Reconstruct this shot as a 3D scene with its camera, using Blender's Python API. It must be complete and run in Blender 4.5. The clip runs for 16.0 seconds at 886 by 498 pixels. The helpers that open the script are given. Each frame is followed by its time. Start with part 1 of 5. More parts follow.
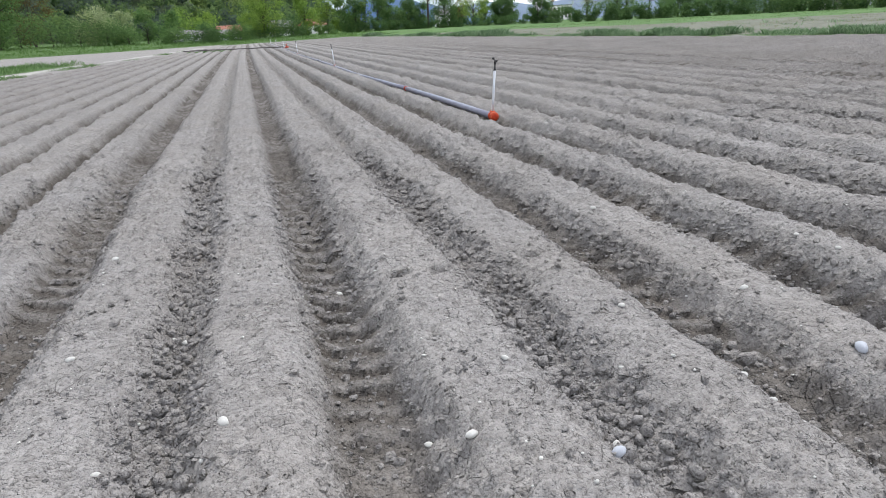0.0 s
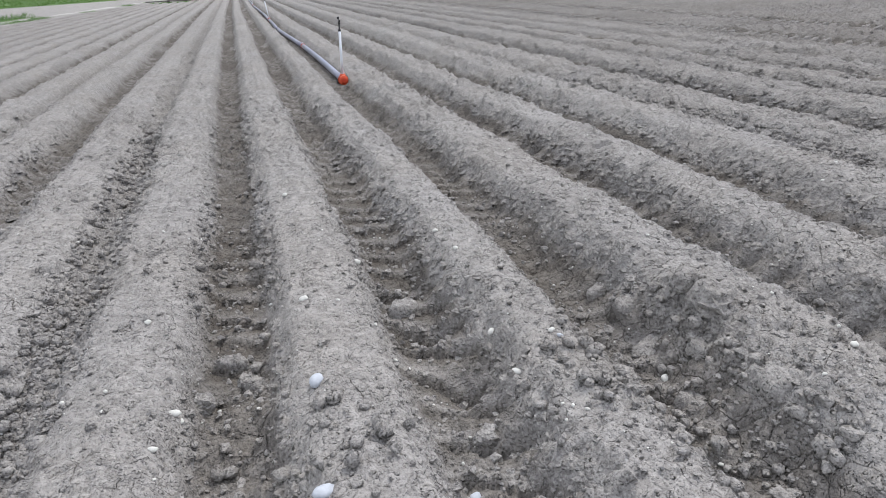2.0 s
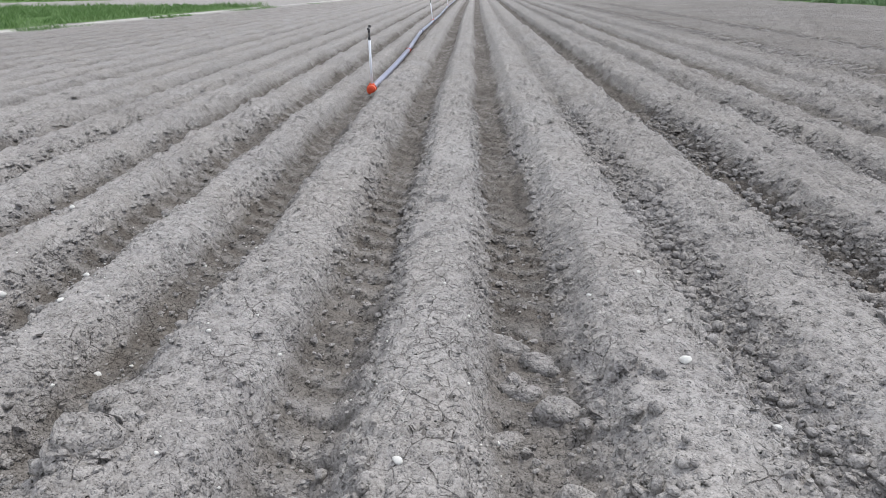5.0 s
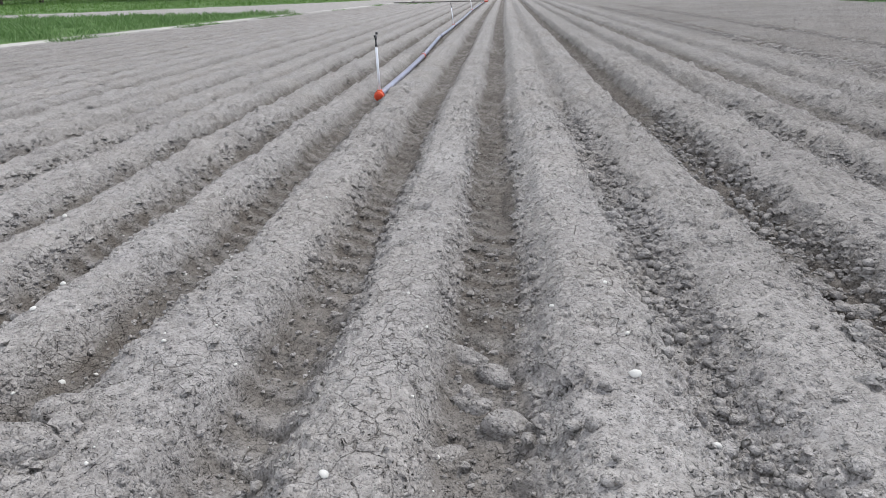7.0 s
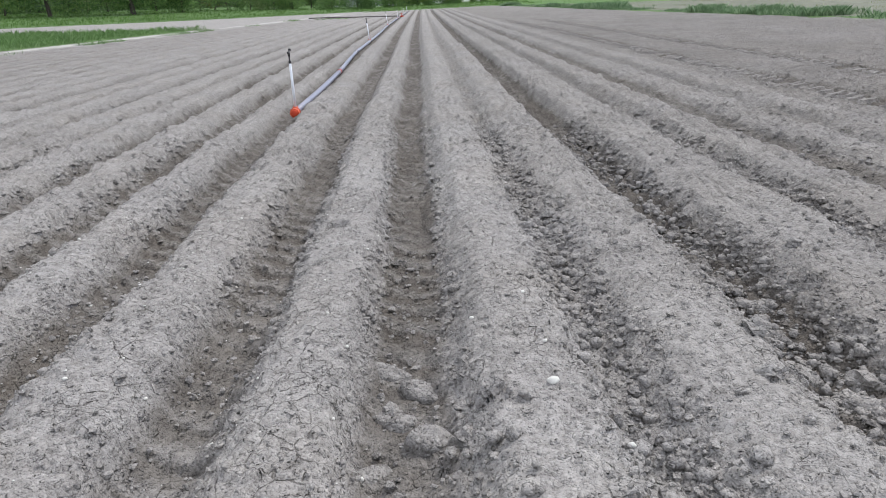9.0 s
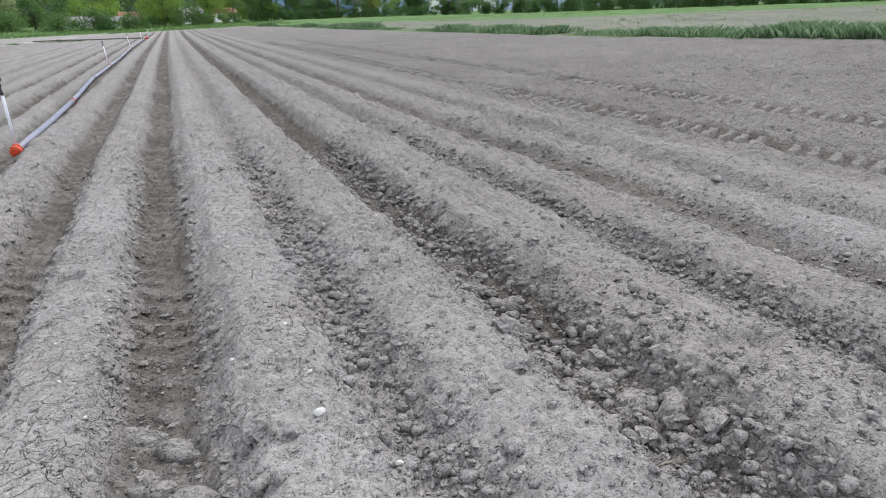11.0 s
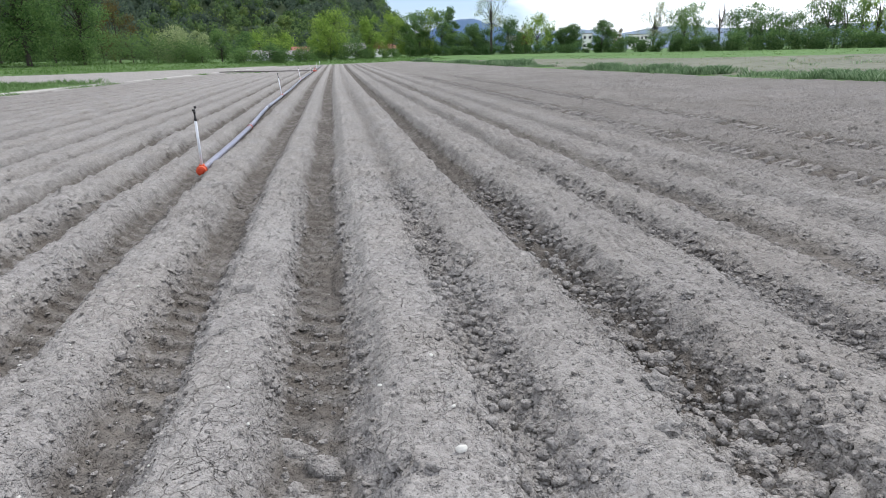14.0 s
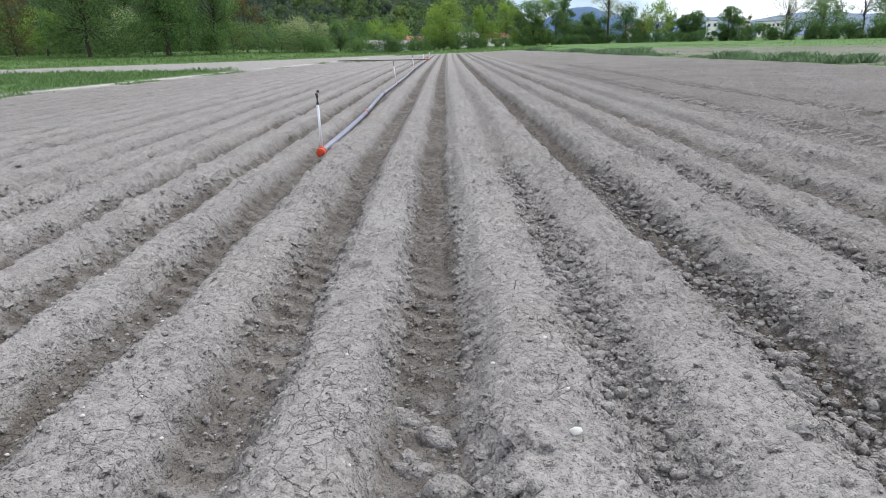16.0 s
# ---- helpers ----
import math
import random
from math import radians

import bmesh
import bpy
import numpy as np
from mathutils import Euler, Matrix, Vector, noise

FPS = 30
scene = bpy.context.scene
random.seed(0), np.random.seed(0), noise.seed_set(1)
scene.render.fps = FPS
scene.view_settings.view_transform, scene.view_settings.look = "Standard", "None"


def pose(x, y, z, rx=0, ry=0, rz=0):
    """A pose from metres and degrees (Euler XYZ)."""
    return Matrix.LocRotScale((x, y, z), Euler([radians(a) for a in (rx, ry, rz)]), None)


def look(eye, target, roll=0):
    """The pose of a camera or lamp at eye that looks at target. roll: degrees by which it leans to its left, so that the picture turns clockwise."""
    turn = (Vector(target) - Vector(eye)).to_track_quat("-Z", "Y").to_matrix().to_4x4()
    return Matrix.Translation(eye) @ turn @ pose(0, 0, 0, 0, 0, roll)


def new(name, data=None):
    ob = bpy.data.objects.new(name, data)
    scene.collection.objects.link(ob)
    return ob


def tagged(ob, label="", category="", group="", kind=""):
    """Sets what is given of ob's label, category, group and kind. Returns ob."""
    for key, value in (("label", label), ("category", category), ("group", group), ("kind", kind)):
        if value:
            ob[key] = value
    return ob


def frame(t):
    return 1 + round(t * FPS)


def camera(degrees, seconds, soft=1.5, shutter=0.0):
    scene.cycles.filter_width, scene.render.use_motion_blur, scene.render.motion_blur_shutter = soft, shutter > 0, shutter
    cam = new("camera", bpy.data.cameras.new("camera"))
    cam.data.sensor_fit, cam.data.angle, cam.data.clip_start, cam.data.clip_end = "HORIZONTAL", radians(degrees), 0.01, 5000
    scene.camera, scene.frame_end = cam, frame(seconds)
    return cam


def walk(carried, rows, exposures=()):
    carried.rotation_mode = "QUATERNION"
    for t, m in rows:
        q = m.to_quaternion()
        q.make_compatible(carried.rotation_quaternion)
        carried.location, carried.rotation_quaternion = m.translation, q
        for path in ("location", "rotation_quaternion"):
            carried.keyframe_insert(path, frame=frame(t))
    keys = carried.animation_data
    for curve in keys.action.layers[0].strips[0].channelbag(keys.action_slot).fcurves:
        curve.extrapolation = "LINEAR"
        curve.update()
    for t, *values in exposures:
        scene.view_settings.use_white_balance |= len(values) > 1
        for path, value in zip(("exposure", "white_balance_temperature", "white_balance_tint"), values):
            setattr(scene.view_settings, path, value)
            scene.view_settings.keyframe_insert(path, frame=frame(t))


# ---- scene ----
cam = camera(68.6, 16.0, soft=0.65)
PATH = [
    (0, (1.194, 1.06, 1.254), (1.687, 2.886, 0.604), -2.6),
    (0.5, (1.634, 0.991, 1.275), (2.078, 2.819, 0.595), -3.7),
    (1, (2.141, 0.984, 1.285), (2.599, 2.792, 0.564), -4.2),
    (1.5, (2.662, 0.898, 1.287), (3.129, 2.691, 0.534), -3.6),
    (2, (3.195, 0.848, 1.289), (3.678, 2.622, 0.504), -3.0),
    (2.5, (3.704, 0.883, 1.274), (4.213, 2.654, 0.497), -3.8),
    (3, (4.2, 0.846, 1.289), (4.607, 2.623, 0.466), -3.9),
    (3.5, (4.696, 0.915, 1.284), (4.976, 2.718, 0.464), -4.2),
    (4, (5.196, 0.952, 1.286), (5.426, 2.781, 0.51), -1.6),
    (4.5, (5.522, 1.098, 1.288), (5.542, 2.943, 0.516), -1.2),
    (4.7, (5.632, 1.19, 1.299), (5.573, 3.036, 0.532), -0.6),
    (6.8, (6.016, 1.241, 1.315), (5.823, 3.085, 0.567), -1.0),
    (7, (6.039, 1.247, 1.32), (5.845, 3.091, 0.572), -1.7),
    (7.5, (6.045, 1.261, 1.316), (5.866, 3.11, 0.574), -1.7),
    (8, (6.042, 1.255, 1.322), (5.886, 3.111, 0.593), -1.5),
    (8.5, (6.054, 1.251, 1.327), (5.948, 3.113, 0.604), -1.8),
    (9, (6.079, 1.254, 1.328), (6.109, 3.121, 0.611), -1.8),
    (9.5, (6.096, 1.261, 1.33), (6.289, 3.118, 0.615), -1.5),
    (10, (6.137, 1.275, 1.327), (6.505, 3.107, 0.613), -1.7),
    (10.2, (6.155, 1.277, 1.327), (6.603, 3.091, 0.612), -1.7),
    (12.3, (6.245, 1.249, 1.382), (7.015, 2.986, 0.759), -2.1),
    (12.5, (6.239, 1.251, 1.383), (6.96, 3.011, 0.763), -2.0),
    (13, (6.22, 1.25, 1.39), (6.813, 3.062, 0.788), -1.8),
    (13.5, (6.185, 1.267, 1.382), (6.631, 3.126, 0.795), -1.3),
    (14, (6.141, 1.283, 1.381), (6.425, 3.176, 0.803), -1.1),
    (14.5, (6.108, 1.286, 1.377), (6.247, 3.195, 0.798), -1.5),
    (15, (6.093, 1.281, 1.346), (6.146, 3.182, 0.725), -2.1),
    (15.5, (6.089, 1.303, 1.326), (6.081, 3.196, 0.681), -2.4),
    (16, (6.077, 1.279, 1.334), (6.044, 3.186, 0.734), -1.3),
]
walk(cam, [(t, look(eye, target, roll)) for t, eye, target, roll in PATH])

# ---- light ----
world = bpy.data.worlds.new("world")
scene.world = world
world.use_nodes = True
wn, wl = world.node_tree.nodes, world.node_tree.links
wn.clear()
SUN_EL, SUN_AZ = radians(56), radians(50)      # azimuth from the rows' direction, positive to the right
sky = wn.new("ShaderNodeTexSky")
sky.sky_type, sky.sun_disc = "NISHITA", False
sky.sun_elevation, sky.sun_rotation = SUN_EL, SUN_AZ
sky.dust_density = 0.3
geo = wn.new("ShaderNodeTexCoord")
stretch = wn.new("ShaderNodeMapping")
stretch.inputs["Scale"].default_value = (1.0, 1.0, 3.5)
wl.new(geo.outputs["Generated"], stretch.inputs["Vector"])
clouds = wn.new("ShaderNodeTexNoise")
clouds.inputs["Scale"].default_value, clouds.inputs["Detail"].default_value = 2.2, 7
wl.new(stretch.outputs["Vector"], clouds.inputs["Vector"])
cover = wn.new("ShaderNodeMapRange")
cover.inputs["From Min"].default_value, cover.inputs["From Max"].default_value = 0.34, 0.56
cover.inputs["To Min"].default_value, cover.inputs["To Max"].default_value = 0.1, 1.0
gap = wn.new("ShaderNodeVectorMath")
gap.operation = "DISTANCE"
gap.inputs[1].default_value = (0.07, 0.985, 0.12)
wl.new(geo.outputs["Generated"], gap.inputs[0])
thin = wn.new("ShaderNodeMapRange")
for key, v in (("From Min", 0.06), ("From Max", 0.34), ("To Min", -0.26), ("To Max", 0.0)):
    thin.inputs[key].default_value = v
wl.new(gap.outputs["Value"], thin.inputs["Value"])
total = wn.new("ShaderNodeMath")
wl.new(clouds.outputs["Fac"], total.inputs[0])
wl.new(thin.outputs["Result"], total.inputs[1])
wl.new(total.outputs["Value"], cover.inputs["Value"])
mix = wn.new("ShaderNodeMix")
mix.data_type = "RGBA"
wl.new(cover.outputs["Result"], mix.inputs["Factor"])
tint = wn.new("ShaderNodeVectorMath")
tint.operation = "MULTIPLY"
tint.inputs[1].default_value = (0.60, 0.72, 1.0)
wl.new(sky.outputs["Color"], tint.inputs[0])
wl.new(tint.outputs["Vector"], mix.inputs["A"])
axis = wn.new("ShaderNodeSeparateXYZ")
wl.new(geo.outputs["Generated"], axis.inputs["Vector"])
lift = wn.new("ShaderNodeMapRange")
for key, v in (("From Min", 0.0), ("From Max", 1.0), ("To Min", 1.12), ("To Max", 1.0)):
    lift.inputs[key].default_value = v
wl.new(axis.outputs["Z"], lift.inputs["Value"])
cloud = wn.new("ShaderNodeVectorMath")
cloud.operation = "SCALE"
cloud.inputs[0].default_value = (13.0, 13.6, 14.7)
wl.new(lift.outputs["Result"], cloud.inputs["Scale"])
wl.new(cloud.outputs["Vector"], mix.inputs["B"])
back = wn.new("ShaderNodeBackground")
back.inputs["Strength"].default_value = 0.092
wl.new(mix.outputs["Result"], back.inputs["Color"])
wl.new(back.outputs["Background"], wn.new("ShaderNodeOutputWorld").inputs["Surface"])

sun_data = bpy.data.lights.new("sun", "SUN")
sun_data.energy, sun_data.angle, sun_data.color = 2.0, radians(18), (1.0, 0.97, 0.92)
sun = new("sun", sun_data)
sun.matrix_world = look((0, 0, 60), (-60 * math.sin(SUN_AZ) / math.tan(SUN_EL), -60 * math.cos(SUN_AZ) / math.tan(SUN_EL), 0))
scene.view_settings.exposure = 0.46

# ---- materials ----
def material(name, roughness=0.9):
    m = bpy.data.materials.new(name)
    m.use_nodes = True
    b = m.node_tree.nodes["Principled BSDF"]
    b.inputs["Roughness"].default_value = roughness
    b.inputs["Specular IOR Level"].default_value = 0.25
    return m, m.node_tree.nodes, m.node_tree.links, b


def noise_node(n, l, scale, detail=4.0, vector=None, rough=0.55):
    t = n.new("ShaderNodeTexNoise")
    t.inputs["Scale"].default_value, t.inputs["Detail"].default_value = scale, detail
    t.inputs["Roughness"].default_value = rough
    if vector is not None:
        l.new(vector, t.inputs["Vector"])
    return t.outputs["Fac"]


def ramp(n, l, fac, *stops):
    r = n.new("ShaderNodeValToRGB")
    e = r.color_ramp.elements
    while len(e) < len(stops):
        e.new(0.5)
    for k, (p, c) in zip(e, stops):
        k.position, k.color = p, (*c, 1)
    l.new(fac, r.inputs["Fac"])
    return r.outputs["Color"]


def blend(n, l, fac, a, b, mode="MIX"):
    x = n.new("ShaderNodeMix")
    x.data_type, x.blend_type = "RGBA", mode
    for key, v in (("Factor", fac), ("A", a), ("B", b)):
        if isinstance(v, (int, float)):
            x.inputs[key].default_value = v
        elif isinstance(v, tuple):
            x.inputs[key].default_value = (*v, 1)
        else:
            l.new(v, x.inputs[key])
    return x.outputs["Result"]


def bump(n, l, b, height, strength, distance, normal=None):
    k = n.new("ShaderNodeBump")
    k.inputs["Strength"].default_value, k.inputs["Distance"].default_value = strength, distance
    l.new(height, k.inputs["Height"])
    if normal is not None:
        l.new(normal, k.inputs["Normal"])
    l.new(k.outputs["Normal"], b.inputs["Normal"])
    return k.outputs["Normal"]


def soil_material(name="dry_soil", bed=True):
    """Crusted, cracked soil with round crumbs lying on it; bed: the field itself, with its damp, shade-painted and
    loose stretches.
    """
    m, n, l, b = material(name, 0.95)
    place = n.new("ShaderNodeNewGeometry").outputs["Position"]

    def attribute(key):
        a = n.new("ShaderNodeAttribute")
        a.attribute_name = key
        return a.outputs["Fac"]

    def maths(op, a, c, clamp=False):
        k = n.new("ShaderNodeMath")
        k.operation, k.use_clamp = op, clamp
        for q, v in zip(k.inputs, (a, c)):
            if isinstance(v, (int, float)):
                q.default_value = v
            else:
                l.new(v, q)
        return k.outputs["Value"]

    def remap(value, a, c, d, e):
        r = n.new("ShaderNodeMapRange")
        for key, q in zip(("From Min", "From Max", "To Min", "To Max"), (a, c, d, e)):
            r.inputs[key].default_value = q
        l.new(value, r.inputs["Value"])
        return r.outputs["Result"]

    warp = n.new("ShaderNodeTexNoise")
    warp.inputs["Scale"].default_value, warp.inputs["Detail"].default_value = 14.0, 3
    l.new(place, warp.inputs["Vector"])

    def cells(scale, feature, amount):
        w = n.new("ShaderNodeVectorMath")
        w.operation = "MULTIPLY_ADD"
        w.inputs[1].default_value = (amount, amount, amount)
        l.new(warp.outputs["Color"], w.inputs[0])
        l.new(place, w.inputs[2])
        v = n.new("ShaderNodeTexVoronoi")
        v.feature = feature
        v.inputs["Scale"].default_value = scale
        l.new(w.outputs["Vector"], v.inputs["Vector"])
        return v

    def crumbs(scale, amount, share):
        """Round lumps on some of the cells: their height, 0 to 1, and a tone for each."""
        v = cells(scale, "F1", amount)
        tone = n.new("ShaderNodeSeparateColor")
        l.new(v.outputs["Color"], tone.inputs["Color"])
        there = maths("LESS_THAN", tone.outputs["Red"], share)
        size = remap(tone.outputs["Green"], 0.0, 1.0, 0.38, 0.85)
        k = maths("DIVIDE", v.outputs["Distance"], size)
        dome = maths("SUBTRACT", 1.0, maths("MULTIPLY", k, k), True)
        return maths("MULTIPLY", dome, there), tone.outputs["Blue"], there

    wide = noise_node(n, l, 0.9, 5, place)
    fine = noise_node(n, l, 40, 4, place, 0.62)
    grit = noise_node(n, l, 190, 2, place, 0.7)
    loose = attribute("loose") if bed else 0.35
    patch = remap(noise_node(n, l, 6.5, 3, place), 0.40, 0.62, 0.0, 0.55)
    share = maths("ADD", patch, maths("MULTIPLY", loose, 0.9), True)
    big, tone1, there1 = crumbs(26, 0.014, maths("ADD", maths("MULTIPLY", share, 0.6), 0.08))
    mid, tone2, there2 = crumbs(55, 0.007, maths("ADD", maths("MULTIPLY", share, 0.5), 0.35))
    small, tone3, there3 = crumbs(120, 0.003, maths("ADD", maths("MULTIPLY", share, 0.4), 0.5))
    # colour: pale crust, greyer and browner by stretches, a tone of its own to each crumb
    c = ramp(n, l, wide, (0.3, (0.255, 0.241, 0.229)), (0.52, (0.281, 0.267, 0.255)), (0.72, (0.303, 0.290, 0.278)))
    hue = noise_node(n, l, 1.1, 3, place, 0.5)
    c = blend(n, l, 1.0, c, ramp(n, l, hue, (0.36, (0.994, 0.997, 1.006)), (0.5, (1, 1, 1)), (0.64, (1.008, 1.0, 0.99))), "MULTIPLY")
    c = blend(n, l, 0.6, c, ramp(n, l, fine, (0.28, (0.70, 0.69, 0.68)), (0.5, (1, 1, 1)), (0.74, (1.2, 1.2, 1.19))), "MULTIPLY")
    c = blend(n, l, 0.6, c, ramp(n, l, grit, (0.3, (0.70, 0.69, 0.68)), (0.52, (1, 1, 1)), (0.75, (1.26, 1.26, 1.25))), "MULTIPLY")
    lump = noise_node(n, l, 15, 3, place, 0.7)
    c = blend(n, l, 0.8, c, ramp(n, l, lump, (0.33, (0.83, 0.825, 0.82)), (0.5, (1, 1, 1)), (0.68, (1.13, 1.13, 1.125))), "MULTIPLY")
    for there, tone in ((there1, tone1), (there2, tone2), (there3, tone3)):
        c = blend(n, l, there, c, blend(n, l, 1.0, c, ramp(n, l, tone, (0.0, (0.91, 0.905, 0.90)), (0.6, (1.01, 1.01, 1.01)), (1.0, (1.12, 1.12, 1.115))), "MULTIPLY"))
    # shrinkage cracks where the crust is smooth; the shade inside them is painted as darker colour
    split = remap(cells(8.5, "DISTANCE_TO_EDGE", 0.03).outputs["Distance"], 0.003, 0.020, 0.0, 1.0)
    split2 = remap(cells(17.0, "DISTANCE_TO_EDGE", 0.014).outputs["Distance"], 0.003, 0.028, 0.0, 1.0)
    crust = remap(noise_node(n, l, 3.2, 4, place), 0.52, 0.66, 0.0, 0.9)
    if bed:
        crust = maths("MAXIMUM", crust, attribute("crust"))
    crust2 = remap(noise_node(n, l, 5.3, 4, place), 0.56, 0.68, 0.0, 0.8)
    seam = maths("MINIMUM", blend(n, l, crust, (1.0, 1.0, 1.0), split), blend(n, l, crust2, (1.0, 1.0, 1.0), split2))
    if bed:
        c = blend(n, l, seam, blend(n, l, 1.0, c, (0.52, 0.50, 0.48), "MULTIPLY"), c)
        # one darkening for damp furrow floors and for shade painted on the field
        c = blend(n, l, attribute("damp_shade"), c, blend(n, l, 1.0, c, (0.42, 0.392, 0.362), "MULTIPLY"))
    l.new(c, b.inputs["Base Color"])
    out = bump(n, l, b, seam, 0.9 if bed else 0.0, 0.012)
    out = bump(n, l, b, big, 1.0, 0.012, out)
    out = bump(n, l, b, mid, 1.0, 0.0075, out)
    out = bump(n, l, b, small, 1.0, 0.0045, out)
    out = bump(n, l, b, fine, 0.7, 0.007, out)
    bump(n, l, b, grit, 0.6, 0.004, out)
    return m


def plain_ground(name, low, mid, high, scale, depth=0.05):
    m, n, l, b = material(name, 0.95)
    place = n.new("ShaderNodeNewGeometry").outputs["Position"]
    a = noise_node(n, l, scale, 6, place, 0.65)
    w = noise_node(n, l, scale * 0.06, 4, place)
    c = ramp(n, l, a, (0.3, low), (0.5, mid), (0.7, high))
    c = blend(n, l, 0.6, c, ramp(n, l, w, (0.3, (0.75, 0.75, 0.72)), (0.7, (1.2, 1.2, 1.15))), "MULTIPLY")
    l.new(c, b.inputs["Base Color"])
    bump(n, l, b, a, 0.8, depth)
    return m


def leafy(name, dark, mid, light, rough=0.75, gloss=0.15, through_light=0.58):
    """Foliage that differs leaf by leaf and a little from plant to plant, and lets some light through."""
    m, n, l, b = material(name, rough)
    if name.startswith("leaf_"):
        dark, mid, light = (tuple(1.02 * v for v in q) for q in (dark, mid, light))
    b.inputs["Specular IOR Level"].default_value = gloss
    g = n.new("ShaderNodeNewGeometry")
    c = ramp(n, l, g.outputs["Random Per Island"], (0.0, dark), (0.5, mid), (1.0, light))
    o = n.new("ShaderNodeObjectInfo")
    c = blend(n, l, 0.5, c, ramp(n, l, o.outputs["Random"], (0.0, (0.75, 0.8, 0.7)), (1.0, (1.2, 1.12, 1.1))), "MULTIPLY")
    c = blend(n, l, 0.6, c, ramp(n, l, noise_node(n, l, 0.5, 4, g.outputs["Position"]), (0.3, (0.7, 0.72, 0.7)), (0.7, (1.3, 1.28, 1.2))), "MULTIPLY")
    l.new(c, b.inputs["Base Color"])
    t = n.new("ShaderNodeBsdfTranslucent")
    l.new(c, t.inputs["Color"])
    x = n.new("ShaderNodeMixShader")
    x.inputs["Fac"].default_value = through_light
    l.new(b.outputs["BSDF"], x.inputs[1])
    l.new(t.outputs["BSDF"], x.inputs[2])
    l.new(x.outputs["Shader"], n["Material Output"].inputs["Surface"])
    return m


def simple(name, colour, rough=0.6, metal=0.0, vary=0.25, scale=12.0):
    m, n, l, b = material(name, rough)
    b.inputs["Metallic"].default_value = metal
    tex = n.new("ShaderNodeTexCoord").outputs["Object"]
    a = noise_node(n, l, scale, 6, tex, 0.65)
    lo, hi = tuple(v * (1 - vary) for v in colour), tuple(min(1.0, v * (1 + vary)) for v in colour)
    l.new(ramp(n, l, a, (0.3, lo), (0.7, hi)), b.inputs["Base Color"])
    bump(n, l, b, a, 0.15, 0.01)
    return m


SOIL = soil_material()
CLOD = soil_material("clod_soil", False)
GRASS = plain_ground("grass_ground", (0.04, 0.085, 0.022), (0.066, 0.125, 0.032), (0.10, 0.165, 0.05), 3.0)
PALE = plain_ground("stubble_ground", (0.08, 0.088, 0.063), (0.135, 0.14, 0.107), (0.195, 0.195, 0.16), 2.2)
GREEN = plain_ground("crop_ground", (0.055, 0.115, 0.03), (0.08, 0.155, 0.042), (0.105, 0.19, 0.055), 2.2)
TRACK = plain_ground("gravel_ground", (0.26, 0.255, 0.24), (0.37, 0.36, 0.34), (0.46, 0.45, 0.425), 5.0)
# brightened in colour to stand for haze over the hill
HILLSOIL = plain_ground("wood_floor_ground", (0.035, 0.055, 0.028), (0.05, 0.075, 0.036), (0.065, 0.095, 0.045), 0.3)
BLADES = leafy("grass_blades", (0.07, 0.13, 0.065), (0.15, 0.235, 0.13), (0.29, 0.38, 0.26))
BLADES_DRY = leafy("weedy_blades", (0.12, 0.15, 0.07), (0.2, 0.22, 0.13), (0.3, 0.3, 0.21))
LEAF = leafy("leaf_green", (0.06, 0.12, 0.045), (0.112, 0.205, 0.07), (0.185, 0.285, 0.105))
LEAF_SPRING = leafy("leaf_spring", (0.105, 0.18, 0.038), (0.188, 0.3, 0.06), (0.285, 0.405, 0.098))
LEAF_DARK = leafy("leaf_dark", (0.051, 0.104, 0.045), (0.093, 0.173, 0.064), (0.147, 0.24, 0.088))
LEAF_SILVER = leafy("leaf_silver", (0.166, 0.221, 0.11), (0.276, 0.344, 0.179), (0.414, 0.482, 0.276))
LEAF_RUSSET = leafy("leaf_russet", (0.08, 0.06, 0.025), (0.13, 0.1, 0.04), (0.17, 0.15, 0.06))
LEAF_BLOSSOM = leafy("leaf_blossom", (0.2, 0.25, 0.16), (0.4, 0.45, 0.36), (0.6, 0.62, 0.55))
BLADES_CROP = leafy("crop_blades", (0.065, 0.13, 0.035), (0.095, 0.175, 0.05), (0.14, 0.23, 0.08))
# hill foliage: haze painted in, broadleaf and fir tones lifted, firs blued
LEAF_WOOD = leafy("leaf_wood", (0.053, 0.098, 0.045), (0.098, 0.165, 0.063), (0.15, 0.232, 0.083))
LEAF_WOODLIGHT = leafy("leaf_wood_light", (0.07, 0.119, 0.042), (0.119, 0.182, 0.059), (0.175, 0.252, 0.077))
LEAF_FIR = leafy("leaf_fir", (0.05, 0.08, 0.066), (0.08, 0.122, 0.09), (0.118, 0.168, 0.11))
BLADES_LUSH = leafy("lush_blades", (0.06, 0.12, 0.04), (0.115, 0.205, 0.075), (0.21, 0.31, 0.15))
STRAW = simple("dry_straw", (0.30, 0.275, 0.22), 0.8, 0, 0.2, 30)
STONE_BLUE = simple("bluish_stone", (0.40, 0.42, 0.46), 0.75, 0, 0.15, 30)
GREYMETAL = simple("grey_metal", (0.35, 0.35, 0.36), 0.45, 0.8, 0.15)
ORANGE_DARK = simple("dark_orange_plastic", (0.45, 0.05, 0.02), 0.5, 0, 0.2, 20)
PIPE_DARK = simple("dark_pipe", (0.10, 0.09, 0.085), 0.6, 0, 0.25, 5)
# farthest range: distance haze painted in as a paler blue
FARHILL_PALE_HAZED = plain_ground("pale_far_hill_hazed", (0.12, 0.17, 0.24), (0.14, 0.19, 0.26), (0.16, 0.21, 0.28), 0.01, 1.0)
WINFRAME = simple("window_frame_paint", (0.6, 0.6, 0.6), 0.6, 0, 0.05)
